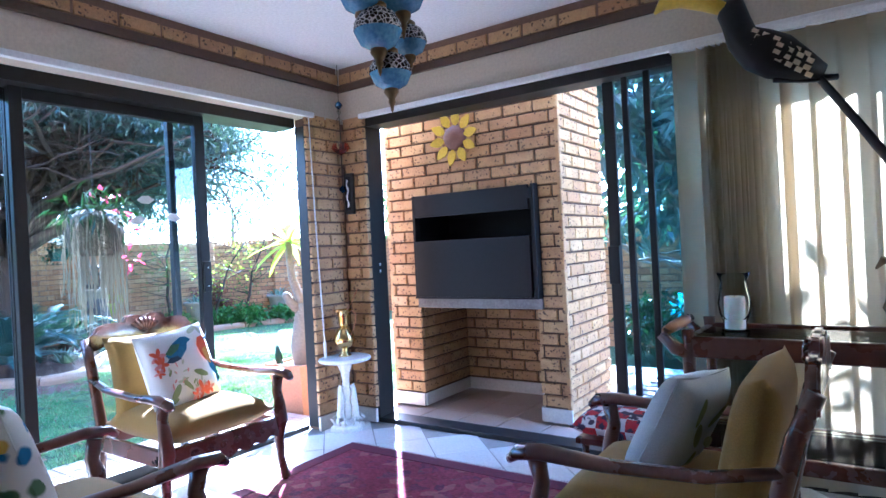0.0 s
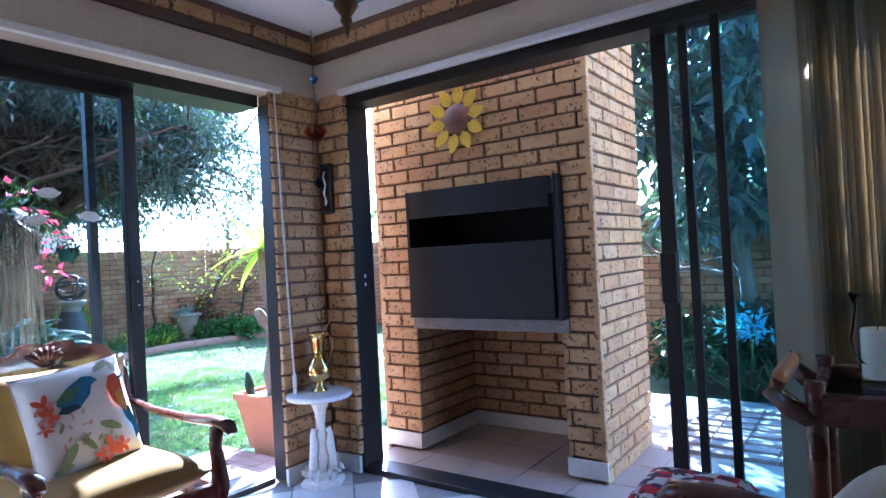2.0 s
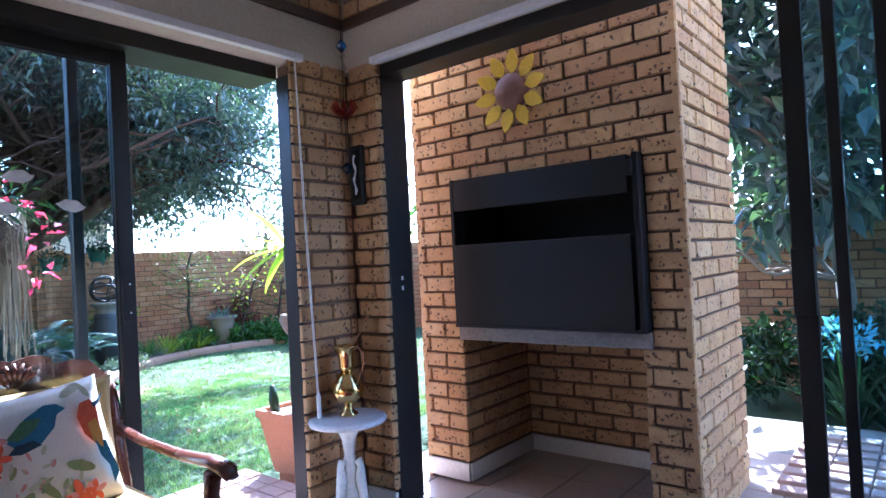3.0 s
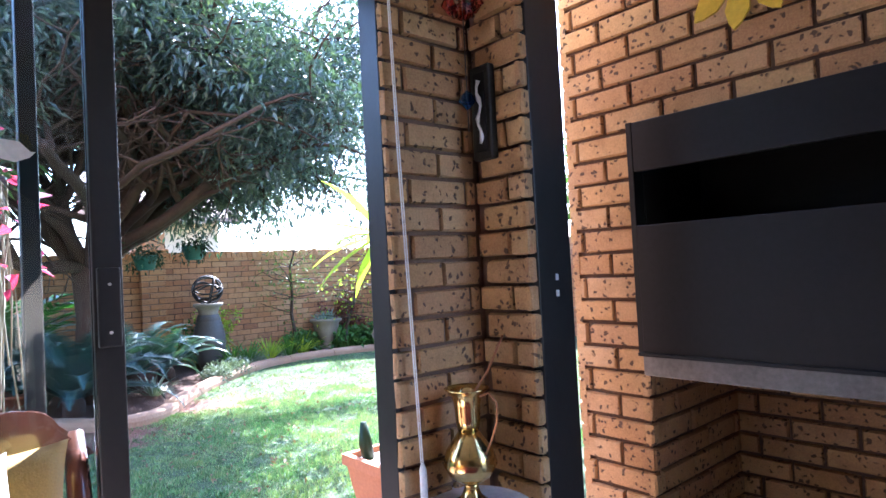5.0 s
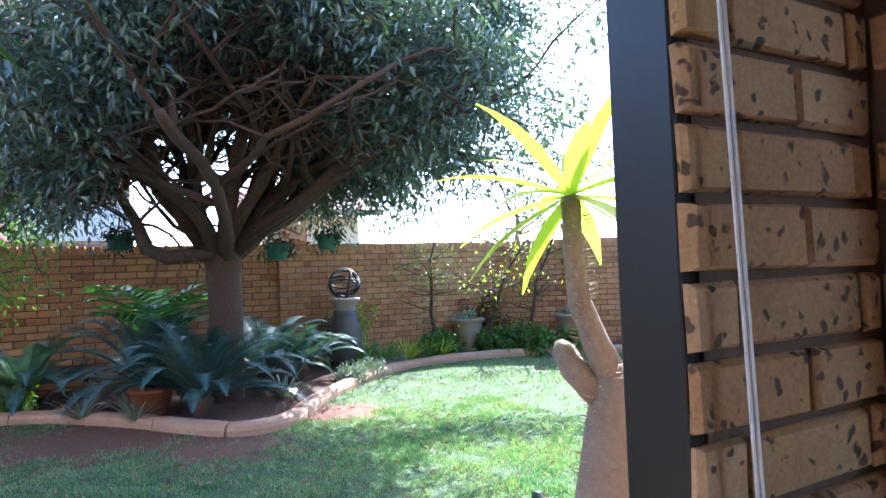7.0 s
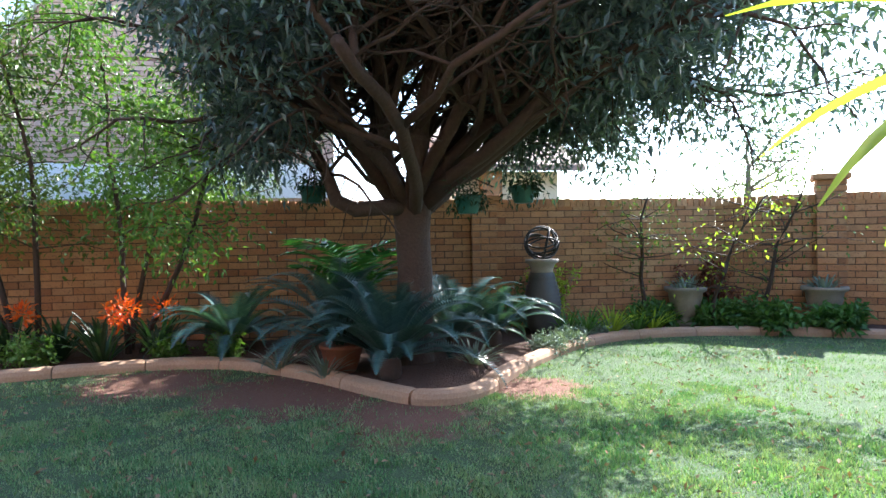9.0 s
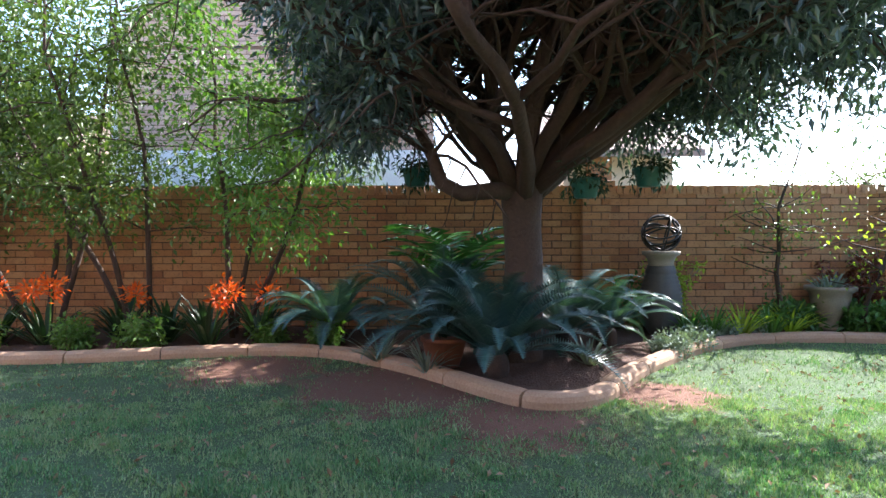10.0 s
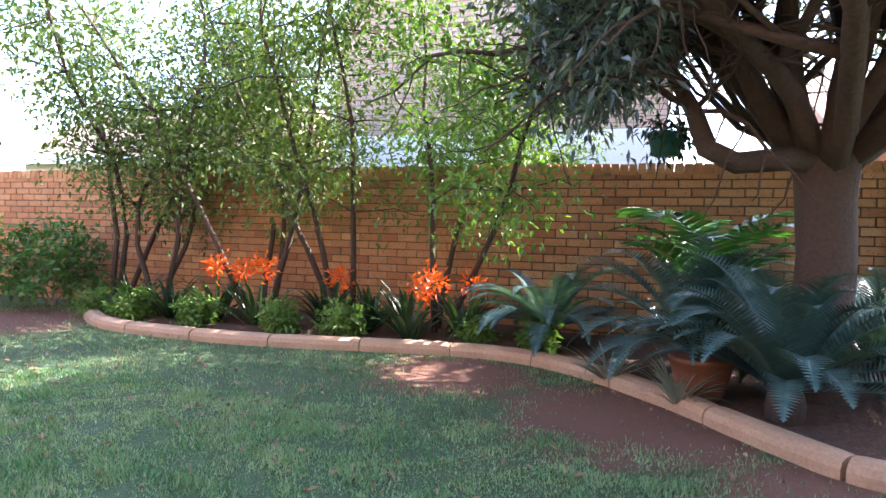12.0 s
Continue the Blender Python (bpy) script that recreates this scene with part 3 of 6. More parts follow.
# garden door, slid open
gd = thing("door_1", "dark aluminium sliding glass door to the garden, slid open", "door", kind="structure")
stile(gd, (-3.42, -0.3, DOOR - 0.07), (-3.2, 2.62, DOOR), "door_head")
stile(gd, (-3.18, 2.598, 0.025), (-3.086, 2.622, DOOR - 0.07), "jamb")
for x0, y0, y1 in ((-3.40, -0.3, 0.95), (-3.33, 0.88, 1.945)):
    for ya, yb in ((y0, y0 + 0.06), (y1 - 0.065, y1)):
        stile(gd, (x0, ya, 0.025), (x0 + 0.045, yb, DOOR - 0.07))
    stile(gd, (x0, y0 + 0.06, 0.025), (x0 + 0.045, y1 - 0.065, 0.10), "rail")
    stile(gd, (x0, y0 + 0.06, DOOR - 0.13), (x0 + 0.045, y1 - 0.065, DOOR - 0.07), "rail")
    pane(gd, (x0 + 0.019, y0 + 0.06, 0.10), (x0 + 0.025, y1 - 0.065, DOOR - 0.13))
stile(gd, (-3.41, 1.75, 0.025), (-3.37, 1.79, DOOR - 0.07))
lock = stile(gd, (-3.285, 1.885, 1.04), (-3.262, 1.935, 1.23), "lock")
for z in (1.075, 1.19):
    part("screw", lathe([(0.004, 0), (0.004, 0.003)], 8), WHITE_RAIL, lock).matrix_local = pose(-3.262, 1.91, z, 0, 90, 0)

# patio door, its leaves stacked to one side
pd = thing("door_2", "dark aluminium stacking glass door to the patio, folded open", "door", kind="structure")
stile(pd, (-3.0, 2.98, DOOR - 0.06), (1.95, 3.14, DOOR), "door_head")
stile(pd, (-2.935, 2.98, 0.025), (-2.845, 3.14, DOOR - 0.06), "jamb")
for z in (1.09, 1.14):
    part("keeper", boxed((-2.842, 3.06, z), (0.004, 0.012, 0.02)), WHITE_RAIL, pd)
for x0, x1, y0 in ((-1.115, -0.02, 3.09), (-0.99, 0.1, 3.045), (-0.855, 0.2, 3.0)):
    for xa, xb in ((x0, x0 + (0.065 if y0 == 3.09 else 0.035)), (x1 - 0.04, x1)):
        stile(pd, (xa, y0, 0.025), (xb, y0 + 0.03, DOOR - 0.06))
    stile(pd, (x0 + 0.065, y0, 0.025), (x1 - 0.04, y0 + 0.03, 0.09), "rail")
    pane(pd, (x0 + 0.03, y0 + 0.012, 0.09), (x1 - 0.04, y0 + 0.017, DOOR - 0.06), PANE_BLUE)
stile(pd, (-1.115, 3.06, 0.98), (-1.05, 3.092, 1.2), "handle")
pane(pd, (0.2, 3.06, 0.025), (1.95, 3.066, DOOR - 0.06))
stile(pd, (1.9, 2.98, 0.025), (1.95, 3.14, DOOR - 0.06), "jamb")

# vertical blinds, half bunched
blind = thing("vertical_blind", "beige fabric vertical blind, slats bunched and drawn across the window", "blind")
part("headrail", boxed((0.75, 2.885, 2.185), (2.85, 0.04, 0.035), 0.004), WHITE_RAIL, blind)


def slat(x, y, turn, w=0.127, sag=0.012):
    bm = bmesh.new()
    n = 6
    rows = [[bm.verts.new((w * (i / n - 0.5), sag * math.cos(math.pi * (i / n - 0.5)), z)) for i in range(n + 1)] for z in (0.04, 0.8, 1.5, 2.165)]
    for a, b in zip(rows, rows[1:]):
        for i in range(n):
            bm.faces.new((a[i], a[i + 1], b[i + 1], b[i]))
    bmesh.ops.solidify(bm, geom=bm.faces[:], thickness=0.0012)
    ob = part("slat", bm, SLAT, blind, smooth=True)
    ob.matrix_local = pose(x, y, 0, 0, 0, turn)
    return ob


slat(-0.60, 2.87, 12)
for i in range(13):
    slat(-0.52 + i * 0.021, 2.885 + 0.004 * math.sin(i * 2.1), 72 + 8 * math.sin(i * 1.7))
slat(-0.215, 2.88, 20)
for i in range(17):
    slat(-0.13 + i * 0.115, 2.885, 14 + 7 * math.sin(i * 1.9))


# ---- the brick grill outside ----
CX0, CX1, CY, CD, CTOP = -3.09, -1.56, 3.47, 0.80, 3.35
grill = thing("brick_grill", "face-brick barbecue chimney with a black steel firebox", "barbecue")
W = CX1 - CX0
for lo, hi in (((CX0 + 0.015, CY + 0.015, 1.652), (CX1 - 0.015, CY + CD - 0.015, CTOP)), ((CX0 + 0.015, CY + 0.015, 0.86), (CX0 + 0.285, CY + CD - 0.015, 1.652)), ((CX0 + 1.355, CY + 0.015, 0.86), (CX1 - 0.015, CY + CD - 0.015, 1.652)), ((CX0 + 0.285, CY + 0.48, 0.86), (CX0 + 1.355, CY + CD - 0.015, 1.652)), ((CX0 + 0.015, CY + 0.015, 0), (CX0 + 0.285, CY + CD - 0.015, 0.86)), ((CX1 - 0.205, CY + 0.015, 0), (CX1 - 0.015, CY + CD - 0.015, 0.86)), ((CX0 + 0.285, CY + CD - 0.12, 0), (CX1 - 0.205, CY + CD - 0.015, 0.86))):
    part("core", boxed([(a + b) / 2 for a, b in zip(lo, hi)], [b - a for a, b in zip(lo, hi)]), MORTAR_DARK, grill)
brick_face(grill, pose(CX0, CY, 0), W, 0.10, CTOP, ((0.30, 1.31, 0, 0.775), (0.285, 1.355, 0.775, 1.652)), mortar=MORTAR_DARK, depth=0.03, single=210, offset=0.06, seed=21)
brick_face(grill, pose(CX1, CY, 0, 0, 0, 90), CD, -0.03, CTOP, depth=0.03, single=150, offset=0.1, seed=22)
brick_face(grill, pose(CX0, CY + CD, 0, 0, 0, -90), CD, -0.03, CTOP, depth=0.03, single=0, seed=23)
brick_face(grill, pose(CX0 + 0.30, CY, 0, 0, 0, 90), 0.69, 0.10, 0.80, depth=0.03, single=30, offset=0.05, seed=24)
brick_face(grill, pose(CX1 - 0.22, CY + 0.69, 0, 0, 0, -90), 0.69, 0.10, 0.80, depth=0.03, single=30, seed=25)
brick_face(grill, pose(CX0 + 0.28, CY + 0.665, 0), 1.05, 0.10, 0.80, depth=0.03, single=60, offset=0.1, seed=26)
part("lintel", boxed((-2.27, CY + 0.05, 0.815), (1.07, 0.13, 0.075), 0.006), CONCRETE, grill, "grey concrete lintel with soot marks")
for c, s in (((CX0 + 0.147, CY - 0.004, 0.047), (0.306, 0.016, 0.095)), ((CX1 - 0.105, CY - 0.004, 0.047), (0.222, 0.016, 0.095)), ((CX0 + 0.304, CY + 0.34, 0.047), (0.012, 0.67, 0.095)), ((CX0 + 0.8, CY + 0.657, 0.047), (1.0, 0.012, 0.095)), ((CX1 - 0.224, CY + 0.34, 0.047), (0.012, 0.67, 0.095))):
    part("skirting", boxed(c, s, 0.002), TILE, grill)
# firebox
fb = part("firebox", boxed((-2.27, CY + 0.46, 1.25), (1.05, 0.02, 0.79), 0.004), INSIDE_BLACK, grill)
for nm, c, d in (("floor_plate", (-2.27, CY + 0.24, 0.862), (1.05, 0.42, 0.012)), ("top_plate", (-2.27, CY + 0.24, 1.642), (1.05, 0.42, 0.012)), ("side_plate", (-2.793, CY + 0.24, 1.252), (0.012, 0.42, 0.76)), ("side_plate", (-1.747, CY + 0.24, 1.252), (0.012, 0.42, 0.76))):
    part(nm, boxed(c, d), INSIDE_BLACK, fb)
part("frame_side", boxed((-2.792, CY - 0.012, 1.252), (0.022, 0.06, 0.80), 0.003), STEEL_BLACK, fb)
part("frame_side", boxed((-1.752, CY - 0.022, 1.252), (0.026, 0.08, 0.80), 0.003), STEEL_BLACK, fb)
part("hood_panel", boxed((-2.29, CY - 0.025, 1.565), (0.985, 0.03, 0.17), 0.004), STEEL_BLACK, fb)
part("door_panel", boxed((-2.285, CY - 0.034, 1.077), (0.99, 0.03, 0.435), 0.004), STEEL_BLACK, fb)
part("latch", boxed((-1.775, CY - 0.06, 1.585), (0.03, 0.03, 0.07), 0.004), STEEL_BLACK, fb)
part("drip_edge", boxed((-2.27, CY - 0.03, 0.858), (1.05, 0.06, 0.012), 0.002), STEEL_BLACK, fb)

# sunflower on the chimney
flower = thing("sunflower_ornament", "painted metal sunflower with yellow petals and brown centre on the brick", "ornament", (-2.375, CY - 0.03, 2.055))
bm = lathe([(0.001, 0.05), (0.05, 0.045), (0.085, 0.028), (0.098, 0.0), (0.09, -0.02)], 24)
part("centre", bm, BROWNPAINT, flower, smooth=True).matrix_local = pose(0, 0, 0, 90, 0, 0)
petal = [(0, 0.085), (0.032, 0.12), (0.036, 0.155), (0.018, 0.195), (0, 0.215), (-0.018, 0.195), (-0.036, 0.155), (-0.032, 0.12)]
for i in range(10):
    ob = part("petal", extrude_outline(petal, 0.008, "y"), YELLOWPAINT, flower)
    ob.matrix_local = pose(0, 0, 0, 0, 36 * i + 9, 0) @ pose(0, 0, 0, 8, 0, 0)


# ---- furniture ----
def armchair(name, label, at, rz, group="armchairs"):
    """Carved hardwood armchair, facing +x, with velvet seat and back pads."""
    t = thing(name, label, "armchair", at, rz, group)
    hw = 0.335
    for s in (-1, 1):
        y = s * hw
        leg = [(0.36, y, 0.0), (0.375, y, 0.03), (0.34, y, 0.12), (0.33, y, 0.24), (0.355, y, 0.34), (0.345, y, 0.44), (0.33, y, 0.5), (0.345, y, 0.575)]
        part("front_leg", tube(leg, [0.034, 0.026, 0.022, 0.028, 0.038, 0.03, 0.026, 0.03], 10), DARKWOOD, t, smooth=True)
        part("back_leg", tube([(-0.33, y * 0.95, 0), (-0.29, y * 0.95, 0.25), (-0.28, y * 0.95, 0.42), (-0.36, y * 0.95, 0.72), (-0.41, y * 0.95, 0.84)], [0.026, 0.027, 0.028, 0.027, 0.024], 8), DARKWOOD, t, smooth=True)
        arm = tube([(-0.33, y * 0.97, 0.635), (-0.15, y * 1.02, 0.60), (0.12, y * 1.04, 0.59), (0.32, y * 1.05, 0.60), (0.40, y * 1.05, 0.59), (0.43, y * 1.05, 0.565)], [0.022, 0.026, 0.03, 0.036, 0.038, 0.024], 10, None, 0.62)
        part("armrest", arm, DARKWOOD, t, smooth=True)
        part("side_rail", boxed((0.02, y * 0.98, 0.315), (0.64, 0.03, 0.08), 0.006), DARKWOOD, t)
    out = []
    n = 24
    for i in range(n + 1):
        u = -0.31 + 0.62 * i / n
        out.append((u, 0.265 - 0.012 * math.cos(i * math.pi / 2) - 0.02 * (1 - (u / 0.31) ** 2)))
    part("front_apron", extrude_outline(out + [(0.31, 0.36), (-0.31, 0.36)], 0.03, "x"), DARKWOOD, t).matrix_local = pose(0.345, 0, 0)
    ap = bmesh.new()
    for i in range(6):                                    # carved scrolls
        y = -0.2 + 0.08 * i
        tube([(0.364, y + 0.022 * math.cos(a) * (1 - a / 12), 0.312 + 0.02 * math.sin(a) * (1 - a / 12)) for a in [k * 0.6 for k in range(15)]], 0.005, 5, ap)
    part("carving", ap, DARKWOOD, t, smooth=True)
    part("back_rail", boxed((-0.285, 0, 0.33), (0.03, 0.60, 0.08), 0.005), DARKWOOD, t)
    # carved crest: a scalloped outline, thick and rounded
    top = []
    n = 60
    for i in range(n + 1):
        u = -0.36 + 0.72 * i / n
        z = 0.87 + 0.045 * math.cos(u / 0.36 * math.pi * 0.5) + 0.016 * abs(math.sin(u * 22)) + (0.02 if abs(u) < 0.12 else 0) - 0.10 * max(0, abs(u) - 0.27) / 0.09
        top.append((u, z))
    low = [(0.30, 0.77), (0.2, 0.80), (0.0, 0.79), (-0.2, 0.80), (-0.30, 0.77)]
    bm = extrude_outline(top + low, 0.035, "x")
    bmesh.ops.bevel(bm, geom=[e for e in bm.edges if abs(e.verts[0].co.x - e.verts[1].co.x) < 1e-5], offset=0.008, segments=2, affect="EDGES")
    crest = part("crest_rail", bm, DARKWOOD, t)
    crest.matrix_local = pose(-0.40, 0, 0)
    sh = bmesh.new()
    for i in range(7):                                    # fluted shell
        a = -0.9 + 0.3 * i
        tube([(-0.376, 0.02 * math.sin(a), 0.845), (-0.37, 0.06 * math.sin(a), 0.845 + 0.055 * math.cos(a)), (-0.378, 0.10 * math.sin(a), 0.845 + 0.085 * math.cos(a))], [0.006, 0.012, 0.008], 6, sh)
    part("shell_carving", sh, DARKWOOD, t, smooth=True)
    for y in (-0.15, 0, 0.15):
        part("back_spindle", tube([(-0.30, y, 0.37), (-0.345, y, 0.6), (-0.39, y, 0.8)], [0.013, 0.016, 0.013], 8), DARKWOOD, t, smooth=True)
    bm = pillow(0.62, 0.62, 0.17)
    seat = part("seat_cushion", bm, VELVET, t, "worn ochre velvet seat cushion", True)
    seat.matrix_local = pose(0.035, 0, 0.415, 0, 90, 0)
    bk = part("back_cushion", pillow(0.58, 0.46, 0.15), VELVET, t, "ochre velvet back cushion", True)
    bk.matrix_local = pose(-0.235, 0, 0.63, 0, -13, 0)
    return t


armchair("armchair", "carved mahogany armchair with ochre velvet cushions beside the garden door", (-2.94, 1.52, 0), 0)
armchair("armchair", "carved mahogany armchair with ochre velvet cushions before the trolley", (-0.42, 1.66, 0), 180)
armchair("armchair", "carved mahogany armchair with ochre velvet seat near the garden door", (-2.02, 0.42, 0), 90)


def cushion(label, m, material, w=0.44):
    c = tagged(new("cushion"), label, "cushion", "scatter cushions")
    c.matrix_world = m
    part("cover", pillow(w, w, 0.15), material, c, smooth=True)
    part("piping", tube([(0, a * w * 0.485, b * w * 0.485) for a, b in ((-1, -1), (0, -0.93), (1, -1), (0.93, 0), (1, 1), (0, 0.93), (-1, 1), (-0.93, 0), (-1, -1))], 0.004, 6), material, c, smooth=True)
    return c


c1 = cushion("white cotton cushion printed with birds and red flowers, on an armchair", pose(-2.95, 1.49, 0.665, 4, -17, 8), COTTON)
c2 = cushion("pale grey-blue cushion with green leaves, leaning in an armchair", pose(-0.43, 1.70, 0.61, -6, 26, -12), LINEN, 0.42)
cushion("white cotton cushion printed with birds, in an armchair", pose(-2.06, 0.34, 0.66, 0, -18, 92), PRINT)
# painted birds and blossoms on the first cushion
BIRD_BLUE = plain("bird_blue", (0.02, 0.10, 0.24), (0.05, 0.22, 0.34), 14, 0.9)
BIRD_RED = plain("bird_red", (0.52, 0.05, 0.03), (0.65, 0.16, 0.06), 14, 0.9)
LEAFPRINT = plain("leaf_print", (0.16, 0.22, 0.10), (0.28, 0.32, 0.15), 20, 0.9)


def stroke(name, pts, material, par, t=0.15, w=0.44):
    n = len(pts)
    cy, cz = sum(p[0] for p in pts) / n, sum(p[1] for p in pts) / n
    bm = bmesh.new()
    on = lambda y, z: Vector((t / 2 * (max(1e-4, (1 - (2 * y / w) ** 4) * (1 - (2 * z / w) ** 4))) ** 0.45 + 0.004 + 0.014 * (2 * max(abs(y), abs(z)) / w) ** 2, y, z))
    mid = bm.verts.new(on(cy, cz))
    ring = [bm.verts.new(on(y, z)) for y, z in pts]
    half = [bm.verts.new(on((y + cy) / 2, (z + cz) / 2)) for y, z in pts]
    for i in range(n):
        j = (i + 1) % n
        bm.faces.new((half[i], ring[i], ring[j], half[j])), bm.faces.new((mid, half[i], half[j]))
    return part(name, bm, material, par, smooth=True)


def spot_ring(y, z, a, b, turn, n=12, wob=0.25, lobes=5):
    r = []
    for i in range(n * 2):
        t = math.pi * i / n
        q = 1 + wob * math.cos(lobes * t)
        u, v = a * q * math.cos(t), b * q * math.sin(t)
        r.append((y + u * math.cos(turn) - v * math.sin(turn), z + u * math.sin(turn) + v * math.cos(turn)))
    return r


BIRD_GREEN = plain("bird_green", (0.05, 0.14, 0.08), (0.10, 0.22, 0.12), 18, 0.9)
BIRD_GOLD = plain("bird_gold", (0.55, 0.24, 0.04), (0.66, 0.40, 0.10), 18, 0.9)
BIRD_DARK = plain("bird_dark", (0.012, 0.03, 0.06), (0.03, 0.07, 0.12), 18, 0.9)
PINKPRINT = plain("pink_print", (0.55, 0.20, 0.20), (0.65, 0.34, 0.32), 30, 0.9)
SAGEPRINT = plain("sage_print", (0.38, 0.42, 0.30), (0.52, 0.54, 0.40), 25, 0.9)
stroke("bird_print", [(-0.12, 0.075), (-0.06, 0.13), (0.0, 0.155), (0.035, 0.15), (0.06, 0.128), (0.03, 0.115), (0.015, 0.08), (-0.03, 0.045), (-0.09, 0.04)], BIRD_BLUE, c1)
stroke("wing_print", [(-0.12, 0.085), (-0.07, 0.125), (-0.015, 0.12), (-0.04, 0.09), (-0.09, 0.07)], BIRD_GREEN, c1, 0.153)
stroke("tail_print", [(-0.10, 0.06), (-0.05, 0.06), (-0.03, 0.04), (-0.09, 0.03), (-0.125, 0.04)], BIRD_DARK, c1, 0.153)
stroke("bird_print", [(0.085, 0.09), (0.105, 0.13), (0.14, 0.135), (0.155, 0.11), (0.15, 0.06), (0.145, 0.01), (0.12, -0.01), (0.095, 0.03)], BIRD_RED, c1)
stroke("breast_print", [(0.11, 0.06), (0.14, 0.07), (0.15, 0.02), (0.14, -0.03), (0.115, -0.005)], BIRD_GOLD, c1, 0.153)
stroke("wing_print", [(0.12, 0.0), (0.155, -0.01), (0.165, -0.07), (0.175, -0.12), (0.15, -0.15), (0.145, -0.09), (0.125, -0.05)], BIRD_BLUE, c1, 0.153)
stroke("beak_print", [(0.14, 0.12), (0.16, 0.125), (0.195, 0.15), (0.165, 0.112), (0.145, 0.105)], BIRD_DARK, c1, 0.154)
for n, (y, z, q) in enumerate(((-0.16, 0.085, 0.042), (-0.155, 0.04, 0.04), (-0.175, 0.0, 0.026), (0.04, -0.145, 0.05), (0.085, -0.15, 0.035), (-0.005, -0.165, 0.032))):
    for k in range(5):
        a = 1.257 * k + n
        stroke("petal_print", spot_ring(y + 0.5 * q * math.cos(a), z + 0.5 * q * math.sin(a), q * 0.55, q * 0.26, a, 6, 0, 1), (BIRD_RED, PINKPRINT)[(k + n) % 3 == 0], c1, 0.151 + 0.001 * (k % 3))
rp = random.Random(12)
for i in range(26):
    y, z = rp.uniform(-0.13, 0.08), rp.uniform(-0.13, 0.03)
    stroke("sprig_print", spot_ring(y, z, rp.uniform(0.011, 0.02), rp.uniform(0.004, 0.008), rp.uniform(0, 6.28), 5, 0, 1), (SAGEPRINT, LEAFPRINT, PINKPRINT, SAGEPRINT)[i % 4], c1, 0.151)
for y, z, q, a in ((0.06, -0.06, 0.045, -0.5), (-0.12, -0.12, 0.05, 0.8), (-0.15, -0.16, 0.035, 0.2), (0.09, 0.18, 0.04, 0.4), (0.13, 0.17, 0.03, 2.0), (-0.04, -0.10, 0.035, 2.2)):
    stroke("leaf_print", spot_ring(y, z, q, q * 0.36, a, 8, 0, 1), (LEAFPRINT, SAGEPRINT)[z > 0.1], c1, 0.152)
for y, z, q, a in ((0.05, 0.09, 0.06, 0.6), (-0.05, 0.03, 0.065, 2.3), (0.09, -0.02, 0.055, -0.4), (-0.02, -0.09, 0.06, 0.9), (-0.11, 0.12, 0.05, 1.6), (0.12, -0.12, 0.045, 2.0)):
    stroke("leaf_print", spot_ring(y, z, q, q * 0.36, a, 10, 0, 1), LEAFPRINT, c2, 0.15, 0.42)

# rug
rug = thing("rug", "deep red patterned wool rug with fringed edge on the tiles", "rug")
part("pile", boxed((-1.75, 1.35, 0.006), (1.85, 2.32, 0.010), 0.003), RUG, rug)
BORDER = plain("rug_border", (0.05, 0.008, 0.03), (0.14, 0.02, 0.04), 30, 0.95, bump=0.5)
for c, s in (((-2.62, 1.35, 0.0125), (0.09, 2.30, 0.003)), ((-1.75, 2.45, 0.0125), (1.65, 0.09, 0.003)), ((-0.88, 1.35, 0.0125), (0.09, 2.30, 0.003))):
    part("border", boxed(c, s), BORDER, rug)
fr = bmesh.new()
for i in range(120):
    x = -2.66 + i * 0.0152
    tube([(x, 2.508, 0.006), (x + rnd.uniform(-0.004, 0.004), 2.54, 0.004)], 0.0016, 3, fr)
part("fringe", fr, plain("fringe_wool", (0.12, 0.03, 0.05), (0.2, 0.08, 0.08), 30, 0.95), rug)
rug.location = (0, -0.01, 0)

# marble pedestal table with brass lamp jug
pt = thing("pedestal_table", "small round marble table on a white cast figured pedestal", "table", (-2.935, 2.735, 0))
part("tabletop", lathe([(0.165, 0.478), (0.18, 0.484), (0.184, 0.494), (0.18, 0.504), (0.168, 0.508)], 40), MARBLE, pt, smooth=False)
part("base", lathe([(0.125, 0), (0.125, 0.025), (0.105, 0.035), (0.10, 0.06), (0.075, 0.075)], 6), CASTWHITE, pt)
bm = lathe([(0.05, 0.07), (0.03, 0.10), (0.045, 0.15), (0.026, 0.2), (0.034, 0.27), (0.022, 0.33), (0.03, 0.4), (0.05, 0.45), (0.075, 0.478)], 16, (0, 0, 0), None, 0.14, 5)
part("column", bm, CASTWHITE, pt, smooth=True)
bm = bmesh.new()
for i in range(3):
    a = 2.09 * i + 0.4
    q = Vector((math.cos(a), math.sin(a), 0))
    tube([q * 0.06 + Vector((0, 0, 0.07)), q * 0.062 + Vector((0, 0, 0.15)), q * 0.05 + Vector((0, 0, 0.22)), q * 0.055 + Vector((0, 0, 0.28)), q * 0.04 + Vector((0, 0, 0.31))], [0.03, 0.022, 0.026, 0.016, 0.02], 8, bm)
    for k in range(4):
        b = a + 0.5 * (k - 1.5)
        tube([(0.09 * math.cos(b), 0.09 * math.sin(b), 0.05), (0.115 * math.cos(b), 0.115 * math.sin(b), 0.075), (0.09 * math.cos(b), 0.09 * math.sin(b), 0.095)], 0.011, 6, bm)
part("moulding", bm, CASTWHITE, pt, "moulded white figures round the stem", True)
jug = thing("brass_jug", "polished brass lamp jug with flared mouth on the marble table", "jug", (-2.955, 2.76, 0.508))
